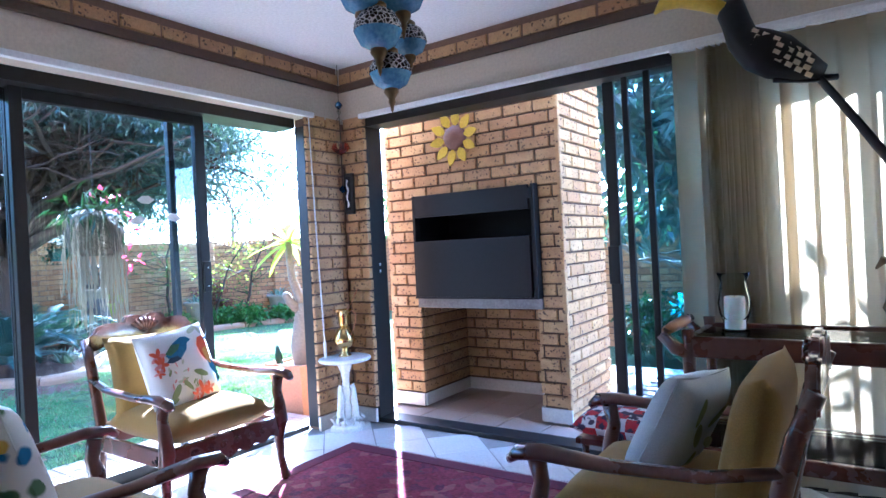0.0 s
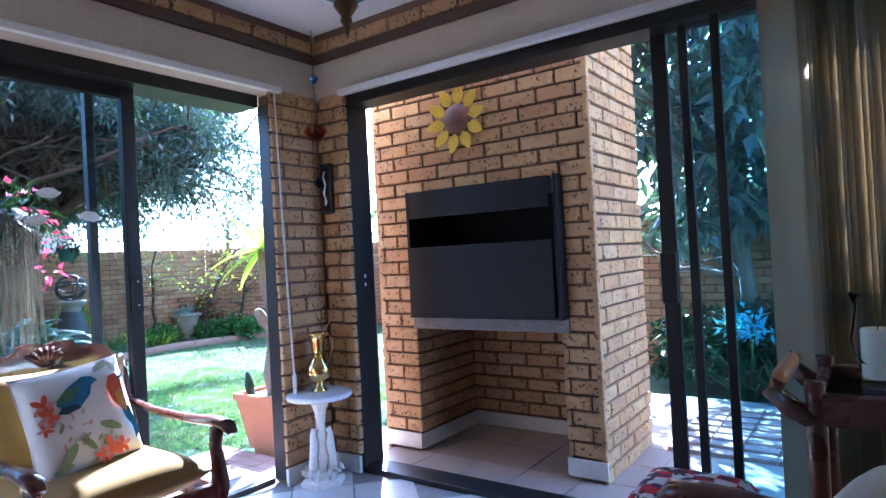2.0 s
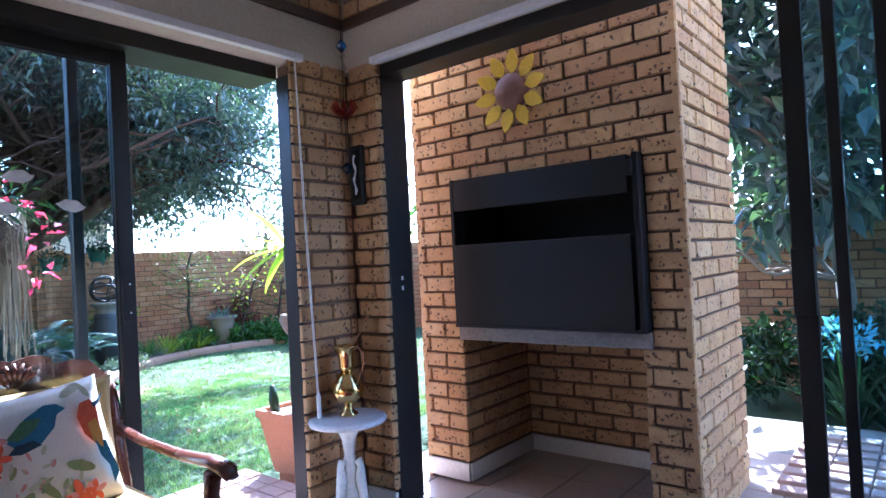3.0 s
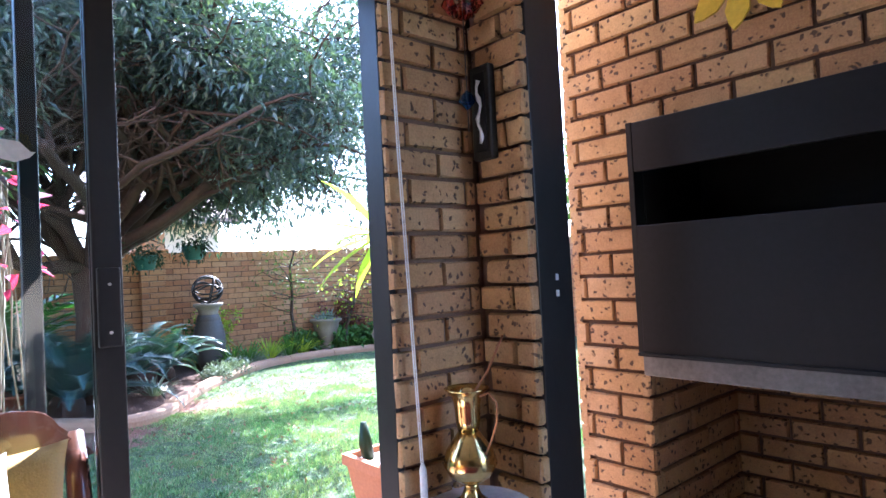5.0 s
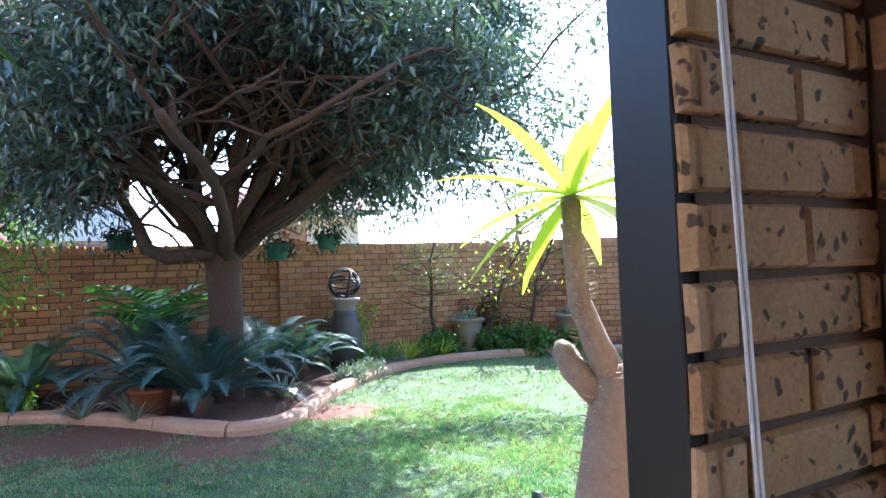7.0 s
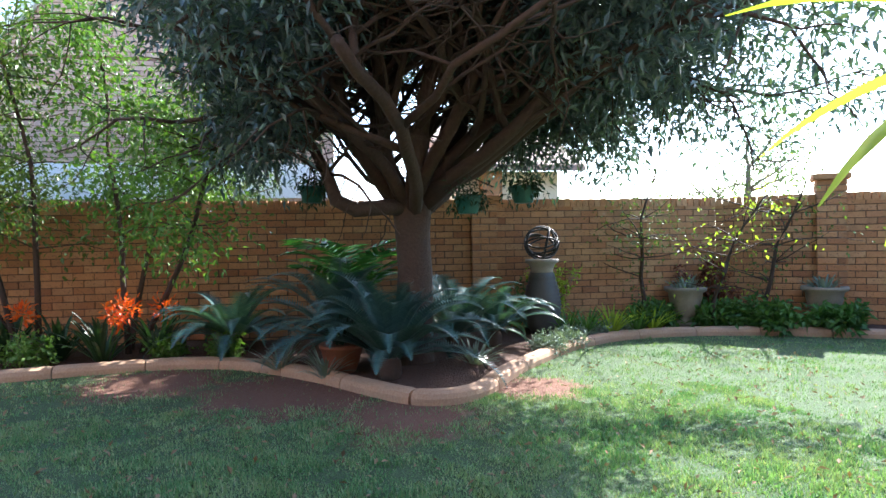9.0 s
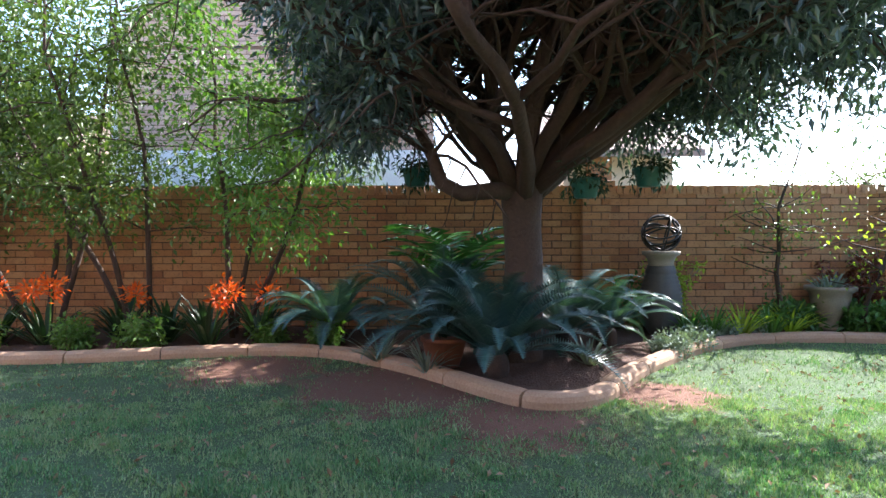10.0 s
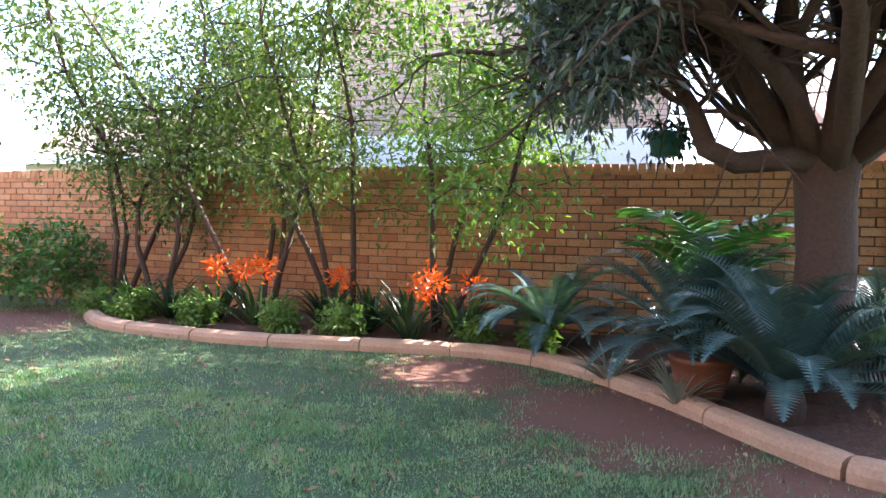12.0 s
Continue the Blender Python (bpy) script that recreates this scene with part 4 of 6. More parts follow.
part("foot", lathe([(0.046, 0), (0.046, 0.008), (0.03, 0.02), (0.02, 0.045), (0.026, 0.06)], 24), BRASS, jug, smooth=True)
part("bowl", lathe([(0.026, 0.055), (0.06, 0.078), (0.079, 0.112), (0.069, 0.15), (0.042, 0.187), (0.03, 0.205)], 28), BRASS, jug, smooth=True)
part("neck", lathe([(0.03, 0.205), (0.036, 0.235), (0.038, 0.28), (0.046, 0.31), (0.064, 0.325), (0.066, 0.328), (0.062, 0.33), (0.042, 0.312), (0.034, 0.28), (0.03, 0.24)], 28), BRASS, jug, smooth=True)
part("handle", tube([(0.055, 0.0, 0.31), (0.09, 0.0, 0.325), (0.12, 0.0, 0.30), (0.118, 0, 0.25), (0.09, 0, 0.19), (0.062, 0, 0.14)], 0.0032, 6), COPPER, jug, smooth=True)
part("stick", tube([(-0.01, 0.01, 0.28), (0.03, 0.06, 0.37), (0.05, 0.11, 0.47)], 0.004, 6), COPPER, jug, smooth=True)

# plaque, mobile and cord on the pillar
pl = thing("wall_plaque", "narrow dark framed plaque with pale relief on the brick pillar", "plaque", (-2.995, IY - 0.016, 1.67))
part("frame", boxed((0, 0, 0), (0.085, 0.03, 0.30), 0.006), BLACKIRON, pl)
part("panel", boxed((0, -0.016, 0), (0.05, 0.006, 0.25), 0.002), STEEL_BLACK, pl)
part("relief", tube([(0.008 * math.sin(i * 1.3), -0.021, -0.10 + 0.02 * i) for i in range(11)], [0.005 + 0.004 * (i % 3 == 1) for i in range(11)], 6), MARBLE, pl, smooth=True)
mb = thing("crystal_mobile", "hanging chain of blue and pink glass lotus crystals", "ornament", (-2.99, 2.86, 0))
part("chain", tube([(0, 0, CEIL_Z), (0, 0, 1.60)], 0.002, 5), BLACKIRON, mb)
for z, r, m in ((2.31, 0.028, BLUEGLASS), (2.26, 0.016, CLEAR), (1.83, 0.03, CLEAR), (1.70, 0.026, BLUEGLASS), (2.2, 0.022, CLEAR)):
    part("crystal", lathe([(0.002, -r * 1.2), (r * 0.75, -r * 0.5), (r, 0), (r * 0.7, r * 0.6), (0.003, r * 1.1)], 8, (0, 0, z)), m, mb)
lot = part("lotus", lathe([(0.01, -0.035), (0.035, -0.02), (0.045, 0.0)], 12, (0, 0, 1.985)), PINKGLASS, mb)
for i in range(8):
    a = math.pi * i / 4
    part("petal", tube([(0.035 * math.cos(a), 0.035 * math.sin(a), 1.975), (0.055 * math.cos(a), 0.055 * math.sin(a), 2.0), (0.045 * math.cos(a), 0.045 * math.sin(a), 2.04)], [0.012, 0.013, 0.002], 6), PINKGLASS, lot)
cd = thing("blind_cord", "white bead cord of the blind hanging by the brick pillar", "cord", (IX + 0.022, 2.612, 0))
part("cord", tube([(0, 0, 2.2), (0.004, 0.010, 1.5), (0.010, 0.034, 0.62)], 0.0022, 5), CORD, cd)
part("cord", tube([(0, 0.005, 2.2), (0.006, 0.016, 1.5), (0.012, 0.039, 0.62)], 0.0022, 5), CORD, cd)
part("weight", lathe([(0.006, 0.50), (0.011, 0.51), (0.011, 0.61), (0.005, 0.63)], 10, (0.012, 0.037, 0)), CORD, cd, smooth=True)

# tea trolley
tr = thing("tea_trolley", "mahogany tea trolley with glass shelves and turned push rail", "trolley", (-0.08, 2.42, 0))
for x in (-0.42, 0.42):
    for y in (-0.21, 0.21):
        part("post", tube([(x, y, 0.05), (x, y, 0.12), (x, y, 0.55), (x, y, 0.74), (x, y, 0.80), (x, y, 0.86)], [0.016, 0.024, 0.024, 0.026, 0.022, 0.026], 10), DARKWOOD, tr, smooth=True)
        part("castor", lathe([(0.026, -0.01), (0.028, 0), (0.026, 0.01)], 14), BRASS, tr).matrix_local = pose(x, y, 0.028, 90, 0, 0)
for z in (0.79, 0.36):
    for y in (-0.21, 0.21):
        part("side_rail", boxed((0, y, z), (0.82, 0.03, 0.085 if z > 0.5 else 0.06), 0.006), DARKWOOD, tr)
    for x in (-0.42, 0.42):
        part("end_rail", boxed((x, 0, z), (0.03, 0.40, 0.07), 0.006), DARKWOOD, tr)
    part("glass_shelf", boxed((0, 0, z + 0.03), (0.80, 0.39, 0.006)), CLEAR, tr, "clear glass shelf")
for y in (-0.21, 0.21):
    part("rail_arm", tube([(-0.42, y, 0.76), (-0.47, y, 0.78), (-0.52, y, 0.83), (-0.50, y, 0.86)], [0.028, 0.03, 0.026, 0.02], 9), DARKWOOD, tr, smooth=True)
part("push_rail", tube([(-0.505, -0.22, 0.85), (-0.505, -0.1, 0.852), (-0.505, 0.1, 0.852), (-0.505, 0.22, 0.85)], [0.018, 0.024, 0.024, 0.018], 10), plain("turned_wood", (0.30, 0.13, 0.05), (0.42, 0.2, 0.09), 9, 0.3, bump=0.1), tr, smooth=True)
hl = thing("hurricane_lamp", "clear glass hurricane shade with white candle on the trolley", "candle holder", (-0.36, 2.44, 0.823))
sh = part("shade", lathe([(0.05, 0.0), (0.056, 0.006), (0.042, 0.03), (0.06, 0.075), (0.066, 0.12), (0.055, 0.18), (0.05, 0.21), (0.066, 0.25), (0.063, 0.25), (0.047, 0.21), (0.052, 0.18), (0.063, 0.12), (0.057, 0.075), (0.03, 0.035)], 28), CLEAR, hl, smooth=True)
sh.visible_shadow = False
cnd = part("candle", lathe([(0.04, 0.012), (0.041, 0.02), (0.041, 0.145), (0.036, 0.15), (0.008, 0.146)], 24), WAX, hl, smooth=True)
part("wick", tube([(0, 0, 0.146), (0.002, 0, 0.16)], 0.0015, 5), INSIDE_BLACK, cnd)
sw = thing("swan_figurine", "tarnished brass swan figurine on the trolley", "figurine", (0.22, 2.42, 0.823))
sw.scale = (1.15, 1.15, 1.55)
part("figure", tube([(0.07, 0, 0.05), (0.03, 0, 0.055), (-0.02, 0, 0.055), (-0.045, 0, 0.075), (-0.035, 0, 0.12), (-0.015, 0, 0.15), (-0.025, 0, 0.185), (-0.055, 0, 0.185), (-0.075, 0, 0.165)], [0.004, 0.03, 0.034, 0.018, 0.012, 0.010, 0.010, 0.011, 0.003], 10, lathe([(0.03, 0), (0.032, 0.006), (0.012, 0.02), (0.02, 0.04)], 14)), BRONZE, sw, smooth=True)

# red check stool cushion behind the armchair
stl = thing("footstool", "low wooden stool with red and white check cushion", "stool", (-0.93, 2.62, 0))


def check_material():
    k = Nodes("red_check")
    ch = k.n("TexChecker", Scale=14.0)
    k.link(k.coord(), ch.inputs[0])
    ch.inputs[1].default_value, ch.inputs[2].default_value = (0.42, 0.02, 0.03, 1), (0.66, 0.62, 0.62, 1)
    c = k.mix(k.ramp(k.noise(k.coord(), 22, 2), [(0.5, (0, 0, 0)), (0.56, (1, 1, 1))]), ch.outputs[0], (0.05, 0.03, 0.06))
    return k.done(c, 0.9)


part("cushion", pillow(0.40, 0.40, 0.12), check_material(), stl, "red and white check cushion", True).matrix_local = pose(0, 0, 0.33, 0, 90, 0)
part("seat", boxed((0, 0, 0.255), (0.36, 0.36, 0.03), 0.006), DARKWOOD, stl)
for x in (-0.14, 0.14):
    for y in (-0.14, 0.14):
        part("leg", tube([(x * 1.1, y * 1.1, 0), (x, y, 0.245)], [0.014, 0.02], 8), DARKWOOD, stl, smooth=True)

# mosaic lantern cluster
ch = thing("mosaic_chandelier", "cluster of blue mosaic glass lanterns hanging from the ceiling", "chandelier", (-1.34, 1.42, 0.02))
part("ceiling_plate", lathe([(0.10, CEIL_Z - 0.04), (0.10, CEIL_Z - 0.02)], 24), BRONZE, ch)
for x, y, z, r in ((0.008, -0.012, 1.89, 0.08), (0.03, -0.10, 2.02, 0.088), (0.01, 0.11, 2.035, 0.07), (-0.01, -0.13, 2.15, 0.085), (0.07, 0.0, 2.17, 0.088)):
    g = part("lantern", lathe([(r * 0.3, -r * 0.86), (r * 0.75, -r * 0.62), (r, -r * 0.1), (r * 0.97, r * 0.2), (r * 0.72, r * 0.62), (r * 0.4, r * 0.82)], 32), MOSAIC, ch, smooth=True)
    g.matrix_local = pose(x, y, z)
    part("cap", lathe([(r * 0.42, r * 0.8), (r * 0.40, r * 1.0), (r * 0.2, r * 1.15), (r * 0.07, r * 1.35)], 20), BRONZE, g, smooth=True)
    part("finial", lathe([(0.001, -r * 1.95), (r * 0.07, -r * 1.8), (r * 0.1, -r * 1.6), (r * 0.18, -r * 1.45), (r * 0.15, -r * 1.3), (r * 0.36, -r * 1.0), (r * 0.34, -r * 0.84)], 16), BRONZE, g, smooth=True)
    part("chain", tube([(0, 0, r * 1.3), (0, 0, CEIL_Z - z - 0.03)], 0.003, 5), BRONZE, g)

# carved toucan hanging near the window
tc = tagged(part("toucan_carving", bmesh.new(), STEEL_BLACK), "painted wooden toucan ornament with yellow beak, hanging from the ceiling", "ornament")
tc.data.materials.clear()
bm = bmesh.new()


tube([(-0.005, 0, 0.145), (0.02, 0, 0.135), (0.04, 0, 0.09), (0.06, 0, 0.04), (0.11, 0, 0.0), (0.17, 0, -0.025), (0.24, 0, -0.055), (0.30, 0, -0.075)], [0.02, 0.046, 0.044, 0.05, 0.07, 0.072, 0.05, 0.024], 14, bm)
for f in bm.faces:
    f.material_index = 0
done = set(bm.faces)
tube([(0.0, 0, 0.135), (-0.06, 0, 0.16), (-0.13, 0, 0.175), (-0.19, 0, 0.16), (-0.21, 0, 0.13)], [0.032, 0.042, 0.042, 0.03, 0.006], 12, bm, 0.55)
for f in set(bm.faces) - done:
    f.material_index = 1
done = set(bm.faces)
for i in range(6):
    for j in range(4):
        x, z = 0.09 + i * 0.03, 0.045 - 0.021 * j - i * 0.015
        for s in (-1, 1):
            box(bm, (0, 0, 0), (0.02, 0.008, 0.013), 0.0, pose(x + 0.008 * (j % 2), s * (0.071 - 0.006 * abs(i - 2.2) - 0.006 * abs(j - 1.5)), z, 0, 25, 0))
for f in set(bm.faces) - done:
    f.material_index = 2
done = set(bm.faces)
tube([(0.27, 0, -0.07), (0.37, 0, -0.19), (0.49, 0, -0.34), (0.60, 0, -0.48)], [0.02, 0.022, 0.026, 0.02], 8, bm, 0.35)
tube([(0.16, 0, -0.095), (0.27, 0, -0.095), (0.34, 0, -0.09)], [0.01, 0.012, 0.01], 6, bm)
tube([(0.02, 0, 0.17), (-0.168, 0, 0.687)], 0.0015, 4, bm)
for f in bm.faces:
    f.smooth = f.material_index != 2
bm.normal_update()
bm.to_mesh(tc.data)
bm.free()
for m in (STEEL_BLACK, YELLOWPAINT, plain("cream_feathers", (0.55, 0.42, 0.28), (0.66, 0.54, 0.38), 30, 0.6)):
    tc.data.materials.append(m)
tc.matrix_world = pose(-0.31, 2.10, 1.92, 0, 6, 18) @ Matrix.Scale(1.15, 4)


# ---- garden ----
solid("ground", (-150, -150, GZ - 0.5), (150, 150, GZ), LAWN, "mown green lawn with bare red earth along the edging", "ground")
solid("pavement_1", (-4.35, -3.0, GZ - 0.1), (-3.42, 3.1, -0.11), GROUT, "bed of the paved strip along the house", "pavement")
paving = thing("paving", "pinkish concrete pavers along the house", "pavement", kind="structure")
_pv = bpy.data.meshes.new("paver")
_b = boxed((0, 0, 0), (0.19, 0.092, 0.05), 0.006)
_b.to_mesh(_pv)
_b.free()
_pv.materials.append(PAVER)
for i in range(5):
    for j in range(40):
        o = new("paver", _pv)
        o.parent = paving
        o.matrix_local = pose(-4.25 + i * 0.2, -0.8 + j * 0.098, -0.107 + rnd.uniform(-0.002, 0.002), 0, 0, rnd.uniform(-1, 1))
for i in range(13):
    for j in range(8):
        o = new("paver", _pv)
        o.parent = paving
        o.matrix_local = pose(-1.35 + i * 0.2, 4.2 + j * 0.098 * 1.5, -0.02 + rnd.uniform(-0.002, 0.002), 0, 0, rnd.uniform(-1, 1))

EDGE = [(-11.0, -4.75), (-10.4, -4.25), (-9.75, -3.3), (-9.6, -2.2), (-9.65, -1.2), (-9.85, -0.2), (-9.95, 0.7), (-9.7, 1.4), (-9.05, 2.1), (-8.4, 2.6), (-8.05, 2.95), (-8.15, 3.35), (-8.75, 3.75), (-9.3, 4.2), (-9.95, 4.85), (-10.4, 5.6), (-10.5, 6.5), (-10.35, 7.3), (-9.9, 8.3), (-9.2, 9.3)]


def smooth_line(pts, step):
    out = []
    P = [Vector((*p, 0)) for p in pts]
    P = [2 * P[0] - P[1]] + P + [2 * P[-1] - P[-2]]
    for a, b, c, d in zip(P, P[1:], P[2:], P[3:]):
        n = max(2, int((c - b).length / step))
        for i in range(n):
            t = i / n
            out.append(0.5 * ((2 * b) + (c - a) * t + (2 * a - 5 * b + 4 * c - d) * t * t + (3 * b - a - 3 * c + d) * t ** 3))
    return out + [P[-2]]


line = smooth_line(EDGE, 0.06)
bed = bmesh.new()


def wall_back(p):
    if p.y <= 7.4:
        return Vector((WALL_X + 0.02, p.y, 0))
    t = (p.y - 7.48) / 3.22
    return Vector((-11.2 + 2.3 * t + 0.05, p.y, 0))


prev = None
for p in line[::2]:
    q = wall_back(p)
    row = []
    for i in range(9):
        r = p.lerp(q, i / 8)
        row.append(bed.verts.new((r.x, r.y, GZ + 0.035 + 0.035 * math.sin(r.x * 5 + r.y * 3) * (i > 0) * 0.5 + 0.04 * (i > 1))))
    if prev:
        for i in range(8):
            bed.faces.new((prev[i], prev[i + 1], row[i + 1], row[i]))
    prev = row
bmesh.ops.recalc_face_normals(bed, faces=bed.faces)
tagged(part("flower_bed", bed, SOIL, smooth=True), "dark bark-mulched flower bed along the garden wall", "flower bed", kind="structure")

edging = thing("lawn_edging", "pink-brown cast concrete edging blocks between lawn and bed", "edging", kind="structure")
prof = [(-0.095, -0.05), (-0.095, 0.05), (-0.07, 0.085), (-0.03, 0.105), (0.035, 0.105), (0.08, 0.085), (0.095, 0.05), (0.095, -0.05)]
k, per = 0, 13
while k + 1 < len(line):
    seg = line[k:k + per + 1]
    if len(seg) > 2:
        bm = bmesh.new()
        rings = []
        L = len(seg)
        for i, p in enumerate(seg):
            d = (seg[min(i + 1, L - 1)] - seg[max(i - 1, 0)]).normalized()
            sd = Vector((d.y, -d.x, 0))
            q = p + d * (0.006 if i == 0 else -0.006 if i == L - 1 else 0)
            shrink = 0.94 if i in (0, L - 1) else 1
            rings.append([bm.verts.new(q + sd * u * shrink + Vector((0, 0, GZ + w * (shrink if w > 0 else 1)))) for u, w in prof])
        for a, b in zip(rings, rings[1:]):
            for i in range(len(prof) - 1):
                bm.faces.new((a[i], a[i + 1], b[i + 1], b[i]))
        bm.faces.new(rings[0]), bm.faces.new(rings[-1][::-1])
        bmesh.ops.recalc_face_normals(bm, faces=bm.faces)
        ob = part("edging_block", bm, EDGING, edging)
    k += per

# grass
rs = np.random.RandomState(3)
ex = np.array([p.x for p in line])
ey = np.array([p.y for p in line])
order = np.argsort(ey)


def lawn_points(n, x0, x1, y0, y1):
    x, y = rs.uniform(x0, x1, n), rs.uniform(y0, y1, n)
    keep = x > np.interp(y, ey[order], ex[order]) + 0.09
    for bx, by, br in ((-8.6, 1.9, 0.85), (-7.75, 2.75, 0.6), (-8.3, 3.9, 0.4), (-9.3, 0.6, 0.6), (-9.6, -4.6, 1.0)):
        d = np.hypot(x - bx, y - by) / br
        keep &= rs.uniform(0, 1, n) < np.clip(d * d * 1.1 - 0.25, 0.04, 1)
    patch = np.sin(x * 2.1 + 1.3 * np.sin(y * 1.7)) * np.cos(y * 2.7 + x)
    keep &= rs.uniform(0, 1, n) < 0.68 + 0.12 * patch + 0.32 * np.sin(x * 9.0 + 2 * np.sin(y * 5.3)) * np.sin(y * 8.3 + 2 * np.sin(x * 4.1))
    return x[keep], y[keep]


def grass_mesh(x, y, h, w):
    n = len(x)
    a = rs.uniform(0, 2 * np.pi, n)
    tilt = rs.uniform(0.1, 0.9, n)
    tuft = np.sin(x * 9.0 + 2 * np.sin(y * 5.3)) * np.sin(y * 8.3 + 2 * np.sin(x * 4.1)) + 0.6 * np.sin(x * 23 + 2 * np.sin(y * 17)) * np.sin(y * 21 + x * 6)
    hh = h * rs.uniform(0.5, 1.2, n) * np.clip(1 + 0.5 * tuft, 0.35, 1.7)
    b = np.stack([x, y, np.full(n, GZ - 0.003)], 1)
    s = np.stack([-np.sin(a), np.cos(a), np.zeros(n)], 1) * w
    tip = b + np.stack([np.cos(a) * np.sin(tilt) * hh, np.sin(a) * np.sin(tilt) * hh, np.cos(tilt) * hh], 1)
    v = np.stack([b - s, b + s, tip], 1).reshape(-1, 3)
    return mesh_arrays("grass", v, np.arange(3 * n).reshape(n, 3))


gx, gy = lawn_points(300000, -8.2, -4.4, -2.2, 5.5)
hx, hy = lawn_points(240000, -10.8, -4.4, -7, 9)
tagged(link_mesh("grass", grass_mesh(np.concatenate([gx, hx]), np.concatenate([gy, hy]), 0.027, 0.0042), GRASS), "short mown lawn grass, thin in places", "grass", kind="stuff")
# fallen leaves
lx, ly = lawn_points(3600, -9.5, -4.6, -4, 7)
leaves("fallen_leaves", np.stack([lx, ly, np.full(len(lx), GZ + 0.02)], 1), 1, 0.01, 0.05, 0.022, leaf_material("dry_leaves", [(0.24, 0.14, 0.08), (0.34, 0.25, 0.17), (0.13, 0.075, 0.045)], 0.8, 0.1), seed=9, droop=0.0)
tagged(bpy.data.objects["fallen_leaves"], "dry brown leaves strewn over the lawn", "leaves", kind="stuff")


# ---- garden walls ----
def garden_wall(name, x0, y0, x1, y1, top, single, pick, seed, label):
    ln, ang = math.hypot(x1 - x0, y1 - y0), math.degrees(math.atan2(y1 - y0, x1 - x0))
    w = thing(name, label, "wall", (x0, y0, 0), ang, kind="structure")
    # dark mortar colour carries the shade of the recessed joints
    part("core", boxed((ln / 2, 0.112, (top + GZ) / 2 - 0.05), (ln, 0.2, top - GZ - 0.12)), MORTAR_DARK, w)
    brick_face(w, Matrix(), ln, GZ, top - 0.11, material=BRICK_OLD, depth=0.02, single=single, seed=seed, pick=pick)
    # brick-on-edge coping
    r = random.Random(seed)
    n = int(ln / 0.085)
    vs, fs = [], []
    base = np.array([(x, y, z) for z in (-.5, .5) for y in (-.5, .5) for x in (-.5, .5)])
    q = np.array([(0, 2, 3, 1), (4, 5, 7, 6), (0, 1, 5, 4), (2, 6, 7, 3), (0, 4, 6, 2), (1, 3, 7, 5)])
    for i in range(n):
        vs.append(base * np.array([0.073, 0.25, 0.105]) + np.array([(i + 0.5) * ln / n, 0.11, top - 0.055 + r.uniform(-0.006, 0.006)]))
        fs.append(q + 8 * i)
    ob = link_mesh("coping", mesh_arrays("coping", np.concatenate(vs), np.concatenate(fs)), BRICK_OLD, w)
    ob["kind"] = "stuff"
    return w


gw = garden_wall("wall_garden_1", WALL_X, -9.0, WALL_X, 7.48, 1.61, 300, 11.0, 31, "weathered face-brick garden wall with brick-on-edge coping")
garden_wall("wall_garden_2", WALL_X, 7.48, -8.9, 10.7, 1.61, 60, 1.0, 32, "sunlit face-brick garden wall behind the urns")
garden_wall("wall_garden_3", -8.9, 10.7, -3.4, 7.4, 1.61, 0, 1.0, 33, "face-brick garden wall behind the chimney")
garden_wall("wall_garden_4", -3.4, 7.4, 7.0, 7.4, 1.58, 100, 2.0, 34, "shaded face-brick garden wall beside the patio")
garden_wall("wall_garden_6", -3.4, -9.0, -11.2, -9.0, 1.61, 0, 1.0, 36, "far face-brick garden wall")


def pier(name, x, y, rz, top, label):
    p = thing(name, label, "pier", (x, y, 0), rz, kind="structure")
    part("core", boxed((0.17, 0.08, (top + GZ) / 2 - 0.03), (0.32, 0.32, top - GZ - 0.07)), MORTAR, p)
    brick_face(p, pose(0, -0.09, 0), 0.34, GZ, top - 0.08, material=BRICK_OLD, depth=0.02, single=60, seed=41)
    brick_face(p, pose(0.34, -0.09, 0, 0, 0, 90), 0.32, GZ, top - 0.08, material=BRICK_OLD, depth=0.02, single=0, seed=42)
    brick_face(p, pose(0, 0.23, 0, 0, 0, -90), 0.28, GZ, top - 0.08, material=BRICK_OLD, depth=0.02, single=0, seed=43)
    part("cap", boxed((0.17, 0.07, top - 0.04), (0.42, 0.42, 0.075), 0.008), BRICK_OLD, p)
    return p


pier("wall_pier_1", WALL_X, 3.98, 90, 1.66, "brick pier in the garden wall")
pier("wall_pier_2", -10.5, 8.46, 54.5, 1.86, "brick pier standing above the garden wall")

# ---- neighbouring house ----
nb = thing("neighbour_house", "pale brick gable house with white plaster band behind the wall", "house")
NX, NY0, NY1 = -14.3, -3.3, 2.2
gable = [(NY0, 0.0), (NY1, 0.0), (NY1, 4.2), ((NY0 + NY1) / 2, 6.9), (NY0, 4.2)]
part("wall", extrude_outline(gable, 0.2, "x"), MORTAR, nb).matrix_local = pose(NX - 0.112, 0, 0)
BRICK_PALE = brick_material("pale_brick", [(0.50, 0.34, 0.27), (0.56, 0.40, 0.32), (0.46, 0.30, 0.23)], 0.15, stain=0.3)
nwall = pose(NX, NY0, 0, 0, 0, 90)
brick_face(nb, nwall, NY1 - NY0, 1.2, 1.86, material=BRICK_PALE, depth=0.02, single=0, seed=61)
brick_face(nb, nwall, NY1 - NY0, 2.47, 4.2, material=BRICK_PALE, depth=0.02, single=0, seed=62)
